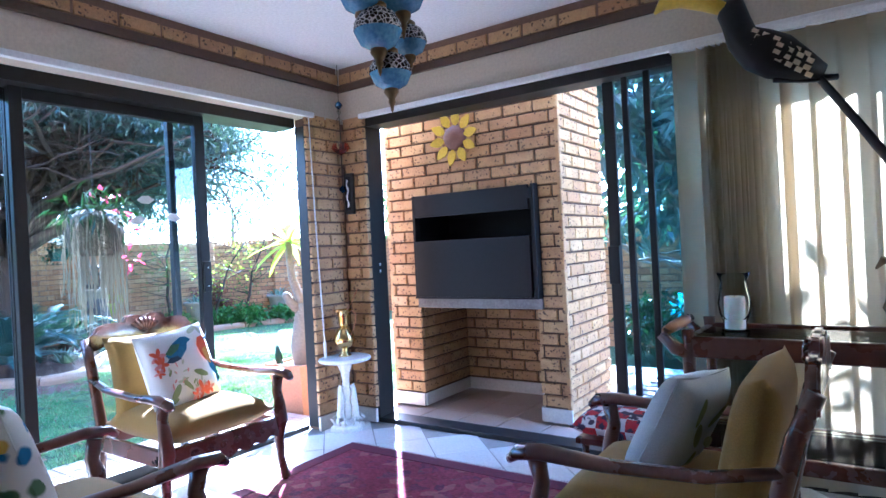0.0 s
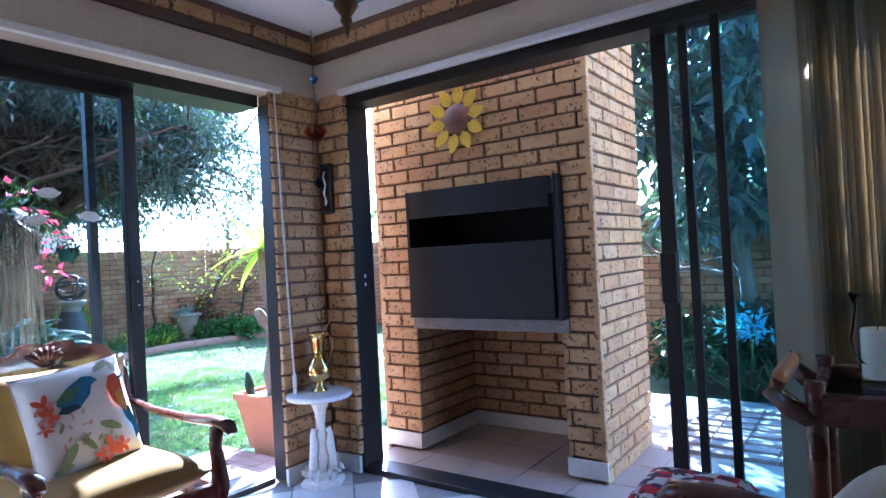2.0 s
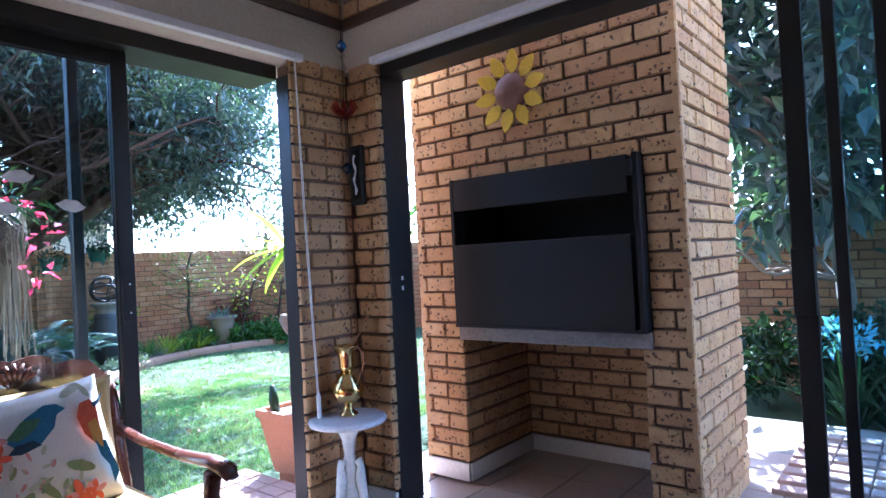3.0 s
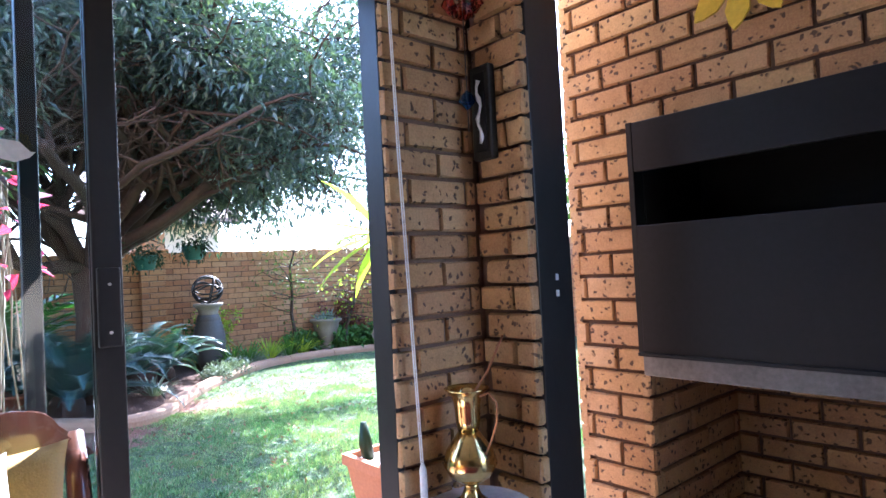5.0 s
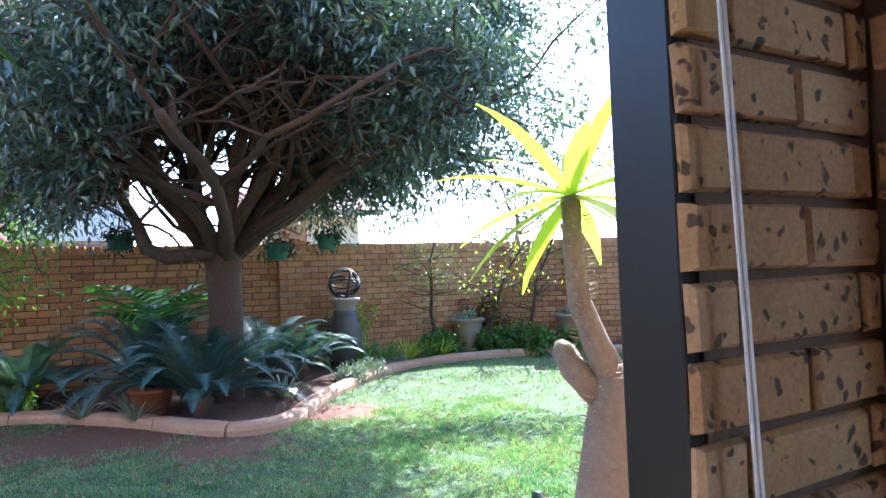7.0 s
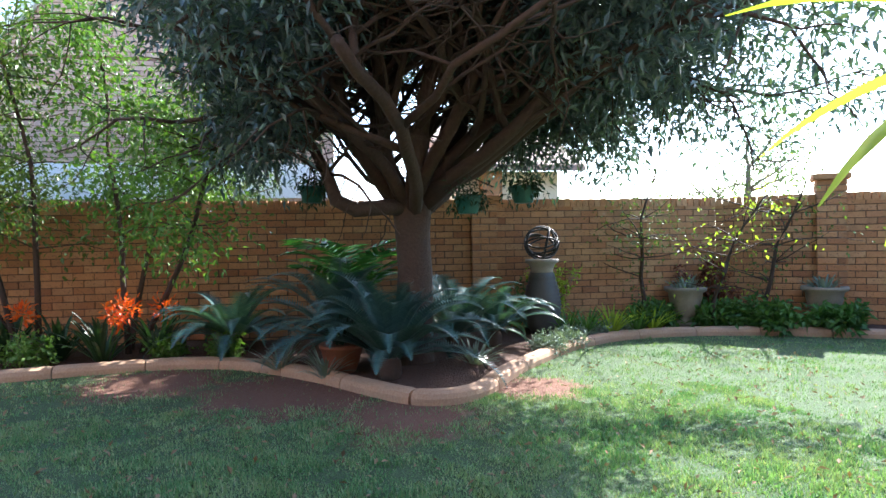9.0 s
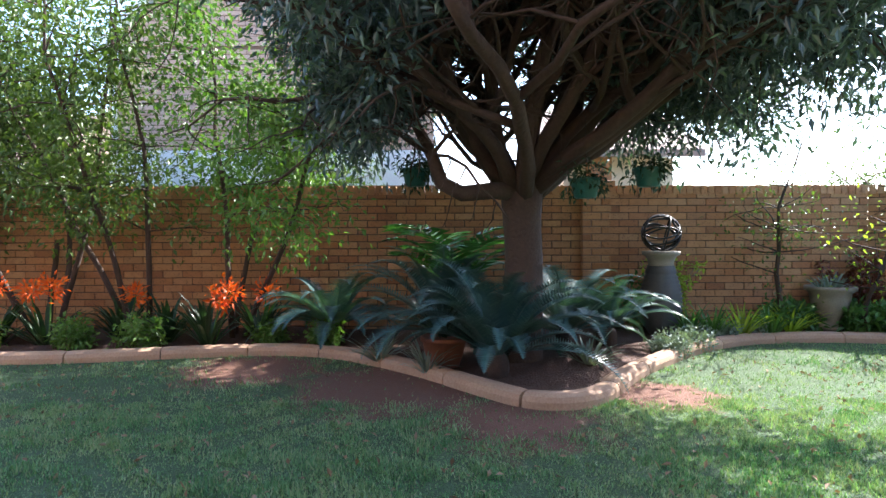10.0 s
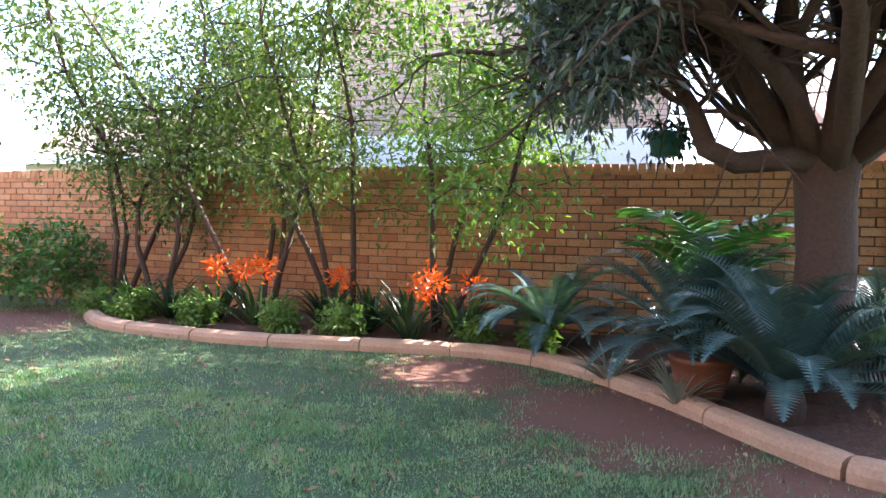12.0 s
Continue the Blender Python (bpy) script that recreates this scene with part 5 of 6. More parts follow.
for k in range(14):
    inset = (k + 0.6) * 0.17 * (NY1 - NY0) / 5.4
    brick_face(nb, pose(NX, NY0 + inset, 0, 0, 0, 90), NY1 - NY0 - 2 * inset, 4.23 + k * 0.1706, 4.37 + k * 0.1706, material=BRICK_PALE, depth=0.02, single=0, seed=63 + k, joined_name="gable_bricks")
part("plaster_band", boxed((NX - 0.0, (NY0 + NY1) / 2, 2.165), (0.05, NY1 - NY0 + 0.02, 0.60), 0.006), FASCIA, nb, "white plastered band")
for s_ in (-1, 1):
    part("verge_board", boxed((0, 0, 0), (0.3, 3.95, 0.14), 0.01), FASCIA, nb).matrix_local = pose(NX - 0.05, (NY0 + NY1) / 2 + s_ * 1.42, 5.63, -s_ * 44.3, 0, 0)
part("roof", extrude_outline([(NY0 - 0.25, 4.05), ((NY0 + NY1) / 2, 7.05), (NY1 + 0.25, 4.05)], 5.0, "x"), ROOFTILE, nb).matrix_local = pose(NX - 2.75, 0, 0)
part("rear_wall", boxed((NX - 2.7, (NY0 + NY1) / 2, 2.1), (4.9, NY1 - NY0 - 0.1, 4.2)), BRICK_PALE, nb)
pipe = part("downpipe", tube([(NX + 0.06, NY0 + 0.12, 0.1), (NX + 0.06, NY0 + 0.12, 3.6), (NX + 0.06, NY0 + 0.22, 3.85), (NX + 0.06, NY0 + 0.22, 4.3)], 0.04, 10), FASCIA, nb, "white downpipe", True)
nb3 = thing("neighbour_cottage", "low neighbouring house with grey tiled roof behind the wall", "house")
part("wall", boxed((-17.0, -8.2, 1.1), (4.0, 6.4, 2.4)), CREAM, nb3)
part("roof", extrude_outline([(-19.4, 2.2), (-14.6, 2.2), (-17.0, 3.6)], 6.9, "y"), ROOFTILE, nb3).matrix_local = pose(0, -8.2, 0)
part("fascia", boxed((-14.62, -8.2, 2.2), (0.06, 6.9, 0.16), 0.01), FASCIA, nb3)
nb2 = thing("garden_pavilion", "cream neighbouring gable with a brick pier beyond the tree", "house")
part("wall", boxed((-15.2, 5.4, 1.05), (1.6, 1.9, 2.6)), CREAM, nb2)
part("post", boxed((-14.2, 5.0, 1.1), (0.35, 0.35, 2.6)), BRICK_OLD, nb2)
part("roof", extrude_outline([(-16.4, 2.6), (-13.9, 2.3), (-13.9, 2.42), (-16.4, 3.6)], 2.6, "y"), ROOFTILE, nb2).matrix_local = pose(0, 5.4, 0)


# ---- trees ----
def grow(bm, p, d, length, r0, r1, r, steps=6, lift=0.25, wob=0.16):
    """One bent limb; returns the points along it."""
    pts, rad = [p.copy()], [r0]
    d = d.normalized()
    for i in range(steps):
        d = (d + Vector((r.gauss(0, wob), r.gauss(0, wob), r.gauss(0, wob) + lift / steps))).normalized()
        p = p + d * length / steps
        pts.append(p.copy())
        rad.append(r0 + (r1 - r0) * (i + 1) / steps)
    tube(pts, rad, 7 if r0 > 0.03 else 5 if r0 > 0.012 else 4, bm)
    return pts, d


def fork(bm, pts, d, count, length, r0, r1, r, rise, wob, first=2):
    """Side shoots from the outer part of a limb: (points, direction) of each."""
    out = []
    for k in range(count):
        q = pts[min(len(pts) - 1, first + k * (len(pts) - first) // count)]
        a = r.uniform(0, 2 * math.pi)
        e = d * 0.75 + Vector((math.cos(a), math.sin(a), r.uniform(*rise)))
        out.append(grow(bm, q, e, length * r.uniform(0.75, 1.25), r0 * r.uniform(0.8, 1.15), r1, r, 5, 0.0, wob))
    return out


def big_tree():
    r = random.Random(5)
    t = thing("shade_tree", "large spreading shade tree with dark glossy leaves and many limbs", "tree", (-9.3, 3.0, 0))
    bm = bmesh.new()
    trunk = [(0.03, -0.04, GZ - 0.1), (0.02, -0.03, GZ + 0.12), (0, 0, 0.3), (0.0, 0.02, 0.8), (0.0, 0.0, 1.15), (0, 0, 1.38), (0.02, 0.02, 1.58)]
    tube(trunk, [0.27, 0.215, 0.185, 0.17, 0.172, 0.19, 0.13], 14, bm)
    part("trunk", bm, BARK, t, smooth=True)
    tips = []
    # bearing from +y towards +x, rise, length, radius
    limbs = [(-1.75, 0.7, 1.5, 0.07), (-1.25, 1.1, 1.6, 0.07), (-0.65, 1.3, 1.8, 0.075), (-0.1, 0.85, 2.7, 0.08), (0.45, 0.7, 2.6, 0.085), (1.1, 1.0, 1.9, 0.075), (1.75, 0.9, 1.9, 0.075), (2.35, 1.2, 1.7, 0.07), (2.9, 1.0, 1.8, 0.08), (3.5, 1.1, 1.7, 0.075), (4.05, 1.2, 1.6, 0.07), (0.2, 2.2, 2.0, 0.07), (2.6, 2.3, 2.0, 0.07), (4.4, 2.2, 2.0, 0.07), (1.4, 2.6, 2.0, 0.06), (3.2, 1.9, 1.9, 0.06), (0.7, 1.7, 2.0, 0.065), (0.15, 0.5, 2.2, 0.06), (-0.5, 0.7, 2.7, 0.065), (-0.2, 0.62, 3.2, 0.07), (0.75, 0.62, 2.9, 0.07), (1.4, 0.75, 2.4, 0.07)]
    for i, (a, up, ln, ra) in enumerate(limbs):
        bm = bmesh.new()
        d = Vector((math.sin(a), math.cos(a), up))
        start = Vector((0.09 * math.sin(a), 0.09 * math.cos(a), 1.33 + 0.07 * (i % 3)))
        pts, d1 = grow(bm, start, d, ln, ra, ra * 0.62, r, 7, 0.15, 0.13)
        for p2, d2 in fork(bm, pts, d1, 4, 1.7, ra * 0.5, 0.018, r, (0.0, 0.7), 0.16, 3):
            for p3, d3 in fork(bm, p2, d2, 5, 1.15, 0.018, 0.007, r, (-0.45, 0.5), 0.2, 1):
                for p4, _ in fork(bm, p3, d3, 4, 0.6, 0.008, 0.003, r, (-0.8, 0.3), 0.25, 1):
                    tips += p4[1:]
        part("limb", bm, BARK, t, smooth=True)
    # the low limb that dips out to one side and turns up again
    bm = bmesh.new()
    low, d1 = [Vector(p) for p in ((0.05, -0.05, 1.40), (0.18, -0.28, 1.40), (0.26, -0.55, 1.37), (0.28, -0.72, 1.46), (0.24, -0.80, 1.70), (0.15, -0.95, 2.0), (0.10, -1.2, 2.3))], Vector((-0.1, -0.6, 0.5))
    tube(low, [0.085, 0.075, 0.07, 0.068, 0.055, 0.042, 0.03], 9, bm)
    for p3, d3 in fork(bm, low, d1, 12, 0.8, 0.02, 0.007, r, (-0.4, 0.4), 0.2, 4):
        for p4, _ in fork(bm, p3, d3, 4, 0.5, 0.008, 0.003, r, (-0.9, 0.2), 0.25, 1):
            tips += p4[1:]
    part("limb", bm, BARK, t, smooth=True)
    c = np.array([p[:] for p in tips])
    rad = np.hypot(c[:, 0], c[:, 1])
    side = np.abs(c[:, 1])
    c = c[(c[:, 2] > np.interp(side, [0.0, 0.6, 0.95, 1.2, 3.0, 4.5], [3.2, 3.0, 2.4, 1.72, 1.75, 2.1])) & ((rad > 0.8) | (c[:, 2] > 3.1)) & (c[:, 2] > np.interp(c[:, 0], [0.5, 1.5, 4.0], [1.7, 2.1, 2.6])) & (c[:, 2] > np.interp(c[:, 1], [-3.5, -1.9, -1.6], [3.5, 2.8, 1.6]))]
    leaves("crown", c, 24, 0.13, 0.095, 0.034, LEAF_TREE, t, 3, 0.12)
    return t


big_tree()


def slim_tree(x, y, h, stems, material, seed, label, lean=0.25, size=0.055, per=26, bare=0.4, spread=0.10):
    r = random.Random(seed)
    t = thing("slender_tree", label, "tree", (x, y, GZ), group="slender trees along the wall")
    bm, tips = bmesh.new(), []
    for s in range(stems):
        a = r.uniform(0, 6.28)
        pts, d = grow(bm, Vector((0.07 * math.cos(a), 0.07 * math.sin(a), -0.03)), Vector((lean * math.cos(a), lean * math.sin(a), 1)), h * r.uniform(0.85, 1.05), 0.036, 0.009, r, 9, 0.1, 0.13)
        for k in range(22):
            i = 1 + int((len(pts) - 2) * (bare + (1 - bare) * r.random()))
            a2 = r.uniform(0, 6.28)
            p2, d2 = grow(bm, pts[i], Vector((math.cos(a2), math.sin(a2), r.uniform(-0.1, 0.6))), r.uniform(0.4, 1.05), 0.009, 0.003, r, 4, 0.0, 0.2)
            tips += p2[1:]
    part("stem", bm, BARK, t, smooth=True)
    leaves("crown", [p[:] for p in tips], per, spread, size, size * 0.55, material, t, seed, 0.3)
    return t


lt = "slender garden tree with airy light green leaves against the wall"
slim_tree(-10.65, 0.0, 4.3, 3, LEAF_FRESH, 51, lt, 0.2, 0.08, 26, 0.36, 0.16)
slim_tree(-10.65, -1.05, 4.6, 3, LEAF_LIGHT, 52, lt, 0.3, 0.072, 24, 0.33, 0.16)
slim_tree(-10.6, -2.05, 4.8, 4, LEAF_LIGHT, 53, lt, 0.35, 0.072, 24, 0.33, 0.16)
slim_tree(-10.6, -3.4, 4.6, 3, LEAF_LIGHT, 54, lt, 0.3, 0.072, 24, 0.3, 0.16)
slim_tree(-10.7, -4.2, 4.3, 3, LEAF_LIGHT, 55, lt, 0.25, 0.072, 24, 0.3, 0.16)
st = "thin sapling with sparse pale leaves in the sunny bed"
slim_tree(-10.8, 6.3, 2.4, 1, LEAF_LIGHT, 61, st, 0.12, 0.05, 9, 0.25, 0.12)
slim_tree(-10.75, 7.1, 2.2, 1, LEAF_LIME, 62, st, 0.1, 0.06, 3, 0.2, 0.12)
slim_tree(-10.6, 7.8, 2.3, 1, LEAF_LIGHT, 63, st, 0.1, 0.06, 4, 0.2, 0.12)


# ---- pots and plants ----
def pot_of(name, label, cat, at, profile, material, seg=28, **kw):
    t = thing(name, label, cat, at)
    part("pot", lathe(profile, seg, **kw), material, t, smooth=True)
    return t


planter = thing("planter", "square tapered terracotta planter with a spiny succulent", "planter", (-4.05, 3.34, GZ))
bm = bmesh.new()
rings = []
for w, z in ((0.15, 0.06), (0.21, 0.42), (0.225, 0.42), (0.225, 0.47), (0.195, 0.47), (0.19, 0.43)):
    rings.append([bm.verts.new((x * w, y * w, z)) for x, y in ((-1, -1), (1, -1), (1, 1), (-1, 1))])
bm.faces.new(rings[0][::-1])
for a, b in zip(rings, rings[1:]):
    for i in range(4):
        bm.faces.new((a[i], a[(i + 1) % 4], b[(i + 1) % 4], b[i]))
bm.faces.new(rings[-1])
part("pot", bm, TERRACOTTA, planter)
part("pot_foot", boxed((0, 0, 0.03), (0.26, 0.26, 0.062), 0.004), TERRACOTTA, planter)
part("gravel", boxed((0, 0, 0.435), (0.37, 0.37, 0.02)), plain("pale_gravel", (0.4, 0.33, 0.28), (0.6, 0.52, 0.46), 60, 0.95, bump=1.0, dist=0.02, fine=70), planter)
stem = bmesh.new()
tube([(0.02, 0.0, 0.43), (0.01, 0, 0.6), (0.02, 0.02, 0.85), (0.02, 0.03, 1.02)], [0.085, 0.10, 0.075, 0.04], 14, stem)
tube([(0.02, 0.03, 0.98), (-0.01, 0.0, 1.08), (-0.05, -0.02, 1.2), (-0.06, -0.03, 1.36), (-0.06, -0.03, 1.53)], [0.05, 0.042, 0.036, 0.032, 0.03], 12, stem)
tube([(0.0, 0.0, 0.92), (-0.06, -0.05, 1.0), (-0.085, -0.07, 1.06), (-0.09, -0.075, 1.085)], [0.045, 0.042, 0.036, 0.012], 10, stem)
part("stem", stem, BARK_GREY, planter, "thick spiny grey succulent stem", True)
sp = bmesh.new()
for i in range(420):
    z = rnd.uniform(0.46, 1.5)
    a = rnd.uniform(0, 6.28)
    r = 0.095 if z < 0.75 else 0.07 if z < 1.0 else 0.038
    o = Vector((0.015 if z < 1.0 else -0.03 - 0.05 * (z - 1.0), 0.01 if z < 1 else -0.02, z))
    d = Vector((math.cos(a), math.sin(a), 0.2))
    tube([o + d * (r - 0.012), o + d * (r + 0.016)], [0.003, 0.0006], 3, sp)
part("spines", sp, ROOT, planter)["kind"] = "stuff"
pal = bmesh.new()
for i in range(18):
    a, up = 2.4 * i, 0.95 - 0.095 * i
    p, out = Vector((-0.06, -0.03, 1.53)), Vector((math.cos(a), math.sin(a), 0))
    sd = Vector((-math.sin(a), math.cos(a), 0))
    prev = None
    for k in range(8):
        t = k / 7
        w = 0.029 * math.sin(math.pi * min(1, 0.12 + 0.9 * t)) + 0.003
        row = (pal.verts.new(p - sd * w + Vector((0, 0, w * 0.3))), pal.verts.new(p), pal.verts.new(p + sd * w + Vector((0, 0, w * 0.3))))
        if prev:
            pal.faces.new((prev[0], prev[1], row[1], row[0])), pal.faces.new((prev[1], prev[2], row[2], row[1]))
        prev = row
        ang = up - 0.55 * t * t
        p = p + (out * math.cos(ang) + Vector((0, 0, math.sin(ang)))) * 0.062
part("leaves", pal, LEAF_LIME, planter, "long lime green leaves at the stem top", True)
part("cactus", tube([(-0.13, -0.13, 0.43), (-0.14, -0.14, 0.52), (-0.15, -0.14, 0.62)], [0.028, 0.034, 0.016], 10), LEAF_DARK, planter, "small grey-green column cactus", True)

# ribbed jar with woven iron ball
jar = pot_of("ribbed_jar", "tall dark ribbed ceramic jar standing in the bed", "jar", (-10.72, 4.78, GZ + 0.06),
             [(0.13, 0), (0.15, 0.03)] + [(0.155 + 0.075 * math.sin(math.pi * min(1, (i + 2) / 30)) + (0.010 if i % 2 else -0.008), 0.06 + i * 0.0235) for i in range(28)] + [(0.15, 0.76), (0.13, 0.80), (0.16, 0.87), (0.20, 0.90), (0.20, 0.93), (0.14, 0.925)], GREYPOT, 32)
part("collar", lathe([(0.155, 0.735), (0.135, 0.80), (0.163, 0.872), (0.207, 0.902), (0.207, 0.937), (0.15, 0.94)], 32), STONEPOT, jar, "pale stone collar", True)
ball = thing("iron_ball", "open ball of black woven iron bands on the jar", "ornament", (-10.72, 4.78, GZ + 1.20))
r = random.Random(4)
for i in range(11):
    q = Euler((r.uniform(0, 3.1), r.uniform(0, 3.1), r.uniform(0, 3.1))).to_matrix()
    off = r.uniform(-0.4, 0.4)
    R = 0.21 * math.sqrt(1 - off * off)
    bm = tube([q @ Vector((R * math.cos(a), R * math.sin(a), 0.21 * off)) for a in [2 * math.pi * k / 28 for k in range(29)]], 0.011, 6)
    part("band", bm, BLACKIRON, ball, smooth=True)
ball.location.z = GZ + 1.195

URN = [(0.15, 0), (0.15, 0.04), (0.10, 0.07), (0.11, 0.11), (0.17, 0.2), (0.21, 0.34), (0.215, 0.42), (0.27, 0.46), (0.27, 0.5), (0.22, 0.5), (0.2, 0.47)]
for x, y in ((-10.85, 6.80), (-10.3, 8.40)):
    u = pot_of("garden_urn", "weathered stone urn with pale succulents in the sunny bed", "urn", (x, y, GZ + 0.08), URN, STONEPOT)
    straps("succulent", (0, 0, 0.47), 40, 0.2, 0.03, LEAF_SILVER, u, 71, 1.0, 0.5, 4, 0.15)


def hanging_pot(x, y, z, seed):
    t = thing("hanging_pot", "dark green hanging pot with trailing greenery in the tree", "hanging pot", (x, y, z), 0, "hanging pots")
    part("pot", lathe([(0.08, 0), (0.09, 0.01), (0.125, 0.14), (0.135, 0.14), (0.135, 0.16), (0.11, 0.155)], 24), GREENPOT, t, smooth=True)
    for k in range(3):
        a = 2.1 * k
        part("hanger", tube([(0.13 * math.cos(a), 0.13 * math.sin(a), 0.15), (0, 0, 0.42), (0, 0, 0.75)], 0.0025, 4), BLACKIRON, t)
    leaves("trailer", [(0.1 * math.cos(k), 0.1 * math.sin(k), 0.2 - 0.03 * (k % 5)) for k in range(9)], 40, 0.05, 0.06, 0.025, LEAF_DARK, t, seed, 0.6)["kind"] = "stuff"


hanging_pot(-9.0, 4.03, 1.42, 1), hanging_pot(-8.9, 3.47, 1.32, 2), hanging_pot(-9.4, 2.05, 1.46, 3)

# hanging basket with aerial roots outside the glass
hb = thing("hanging_basket", "moss hanging basket with long trailing aerial roots and pink orchids", "hanging basket", (-4.05, 1.62, 0))
part("moss", lathe([(0.10, 1.30), (0.15, 1.34), (0.17, 1.45), (0.15, 1.55), (0.08, 1.60)], 20, (0, 0, 0), None, 0.08, 6), plain("moss", (0.07, 0.06, 0.035), (0.14, 0.11, 0.07), 25, 0.95, bump=1.0, dist=0.03), hb, smooth=True)
rt = bmesh.new()
for i in range(110):
    a, q, z = rnd.uniform(0, 6.28), rnd.uniform(0.06, 0.19), 1.55
    pts = []
    e = rnd.uniform(0.75, 1.2)
    for k in range(5):
        t = k / 4
        pts.append((q * math.cos(a) * (1 + 0.1 * t) + rnd.gauss(0, 0.008), q * math.sin(a) * (1 + 0.1 * t) + rnd.gauss(0, 0.008), z + (e - z) * t))
    tube(pts, 0.0035, 4, rt)
part("roots", rt, ROOT, hb)
leaves("foliage", [(0.14 * math.cos(k), 0.14 * math.sin(k), 1.58) for k in range(8)], 22, 0.05, 0.12, 0.02, LEAF_DARK, hb, 5, 0.2)
leaves("orchids", [(0.05, 0.06, 1.68), (0.17, 0.12, 1.55), (0.2, 0.16, 1.42), (0.1, 0.18, 1.25)], 9, 0.03, 0.05, 0.04, PETAL_PINK, hb, 6, 0.0)
part("chain", tube([(0, 0, 1.55), (0, 0, 2.735)], 0.004, 5), BLACKIRON, hb)
WHITEDECAL = plain("white_decal", (0.7, 0.72, 0.74), (0.8, 0.8, 0.8), 5, 0.6)
for y, z, a in ((1.55, 1.60, 0), (1.50, 1.48, 10), (1.72, 1.50, -10)):
    d = tagged(part("bird_sticker", extrude_outline([(-0.05, 0.0), (-0.02, 0.025), (0.02, 0.028), (0.045, 0.01), (0.055, 0.012), (0.045, -0.004), (0.02, -0.02), (-0.02, -0.018)], 0.002, "x"), WHITEDECAL), "white bird sticker on the glass door", "sticker", "bird stickers")
    d.matrix_world = pose(-3.301, y, z, a, 0, 0)


def cycad(x, y, z, n, length, seed, label, material=None, up=0.9):
    r = random.Random(seed)
    t = thing("cycad", label, "cycad", (x, y, z))
    part("stump", lathe([(0.09, -0.12), (0.10, 0.05), (0.09, 0.12), (0.05, 0.17)], 14, (0, 0, 0), None, 0.1, 7), BARK, t, smooth=True)
    bm = bmesh.new()
    for i in range(n):
        a, le = i * 2.4, length * r.uniform(0.75, 1.1)
        out, sd = Vector((math.cos(a), math.sin(a), 0)), Vector((-math.sin(a), math.cos(a), 0))
        p, ang0 = Vector((0, 0, 0.14)) + out * 0.05, up * r.uniform(0.22, 1.4)
        steps = 42
        for k in range(steps):
            q = k / steps
            ang = ang0 - 1.5 * q * q
            d = out * math.cos(ang) + Vector((0, 0, math.sin(ang)))
            nx = p + d * le / steps
            nor = sd.cross(d)
            if k > 3:
                L = 0.15 * math.sin(math.pi * (0.12 + 0.86 * q)) * length
                for s in (-1, 1):
                    tip = p + (sd * s * 0.92 + d * 0.45 - nor * 0.28) * L
                    w = d * 0.0115
                    bm.faces.new([bm.verts.new(v) for v in (p - w, p + w, tip)])
            w = sd * 0.006
            bm.faces.new([bm.verts.new(v) for v in (p - w, p + w, nx + w, nx - w)])
            p = nx
    part("fronds", bm, material or LEAF_CYCAD, t)
    return t


cl = "large blue-green cycad with arching feathery fronds under the tree"
cycad(-8.75, 2.72, GZ + 0.08, 52, 1.02, 1, cl, None, 1.05)
cycad(-9.7, 2.3, GZ + 0.1, 38, 1.15, 2, cl, None, 1.0)
cycad(-9.75, 3.5, GZ + 0.1, 34, 1.0, 3, cl)
cycad(-10.3, 1.15, GZ + 0.1, 32, 0.95, 4, "smaller cycad with dark drooping fronds by the wall")
cycad(-9.95, 3.95, GZ + 0.1, 22, 0.8, 6, "smaller cycad with dark drooping fronds by the jar")
# pot colour is terracotta darkened for the shade under the fronds
tp = pot_of("terracotta_pot", "round terracotta pot half hidden under the fronds", "pot", (-9.1, 2.3, GZ + 0.06), [(0.13, 0), (0.17, 0.12), (0.19, 0.22), (0.205, 0.22), (0.205, 0.26), (0.17, 0.25)], plain("shaded_terracotta", (0.17, 0.06, 0.035), (0.27, 0.10, 0.055), 7, 0.8, bump=0.3))
straps("plant", (0, 0, 0.24), 24, 0.45, 0.025, LEAF_DARK, tp, 3, 0.9)
big = thing("broad_leaf_plant", "tall broad-leaved plant with ribbed shining leaves", "plant", (-9.95, 2.35, GZ + 0.05))
part("stem", tube([(0, 0, 0), (0.02, 0.02, 0.6), (0.0, 0.05, 1.0)], [0.02, 0.016, 0.012], 7), LEAF_DARK, big, smooth=True)


def lobed_leaf(bm, base, a, up, length, seed):
    """One deeply cut leaf: a stalk, an arching midrib and paired lobes."""
    r = random.Random(seed)
    out, sd = Vector((math.cos(a), math.sin(a), 0)), Vector((-math.sin(a), math.cos(a), 0))
    p = Vector(base)
    n = 11
    for k in range(n):
        q = k / n
        ang = up - 1.3 * q * q
        d = out * math.cos(ang) + Vector((0, 0, math.sin(ang)))
        nor = sd.cross(d)
        nx = p + d * length / n
        w = sd * 0.006
        bm.faces.new([bm.verts.new(v) for v in (p - w, p + w, nx + w, nx - w)])
        if k > 2:
            L = length * 0.42 * math.sin(math.pi * (0.22 + 0.72 * (k - 3) / (n - 3))) * r.uniform(0.85, 1.1)
            for s in (-1, 1):
                e = (sd * s + d * 0.55 - nor * 0.18).normalized()
                f = d * length * 0.036
                m1, tip = p + e * L * 0.55, p + e * L - Vector((0, 0, L * 0.12))
                bm.faces.new([bm.verts.new(v) for v in (p - f * 0.8, p + f * 0.8, m1 + f * 1.15, tip, m1 - f * 1.15)])
        p = nx


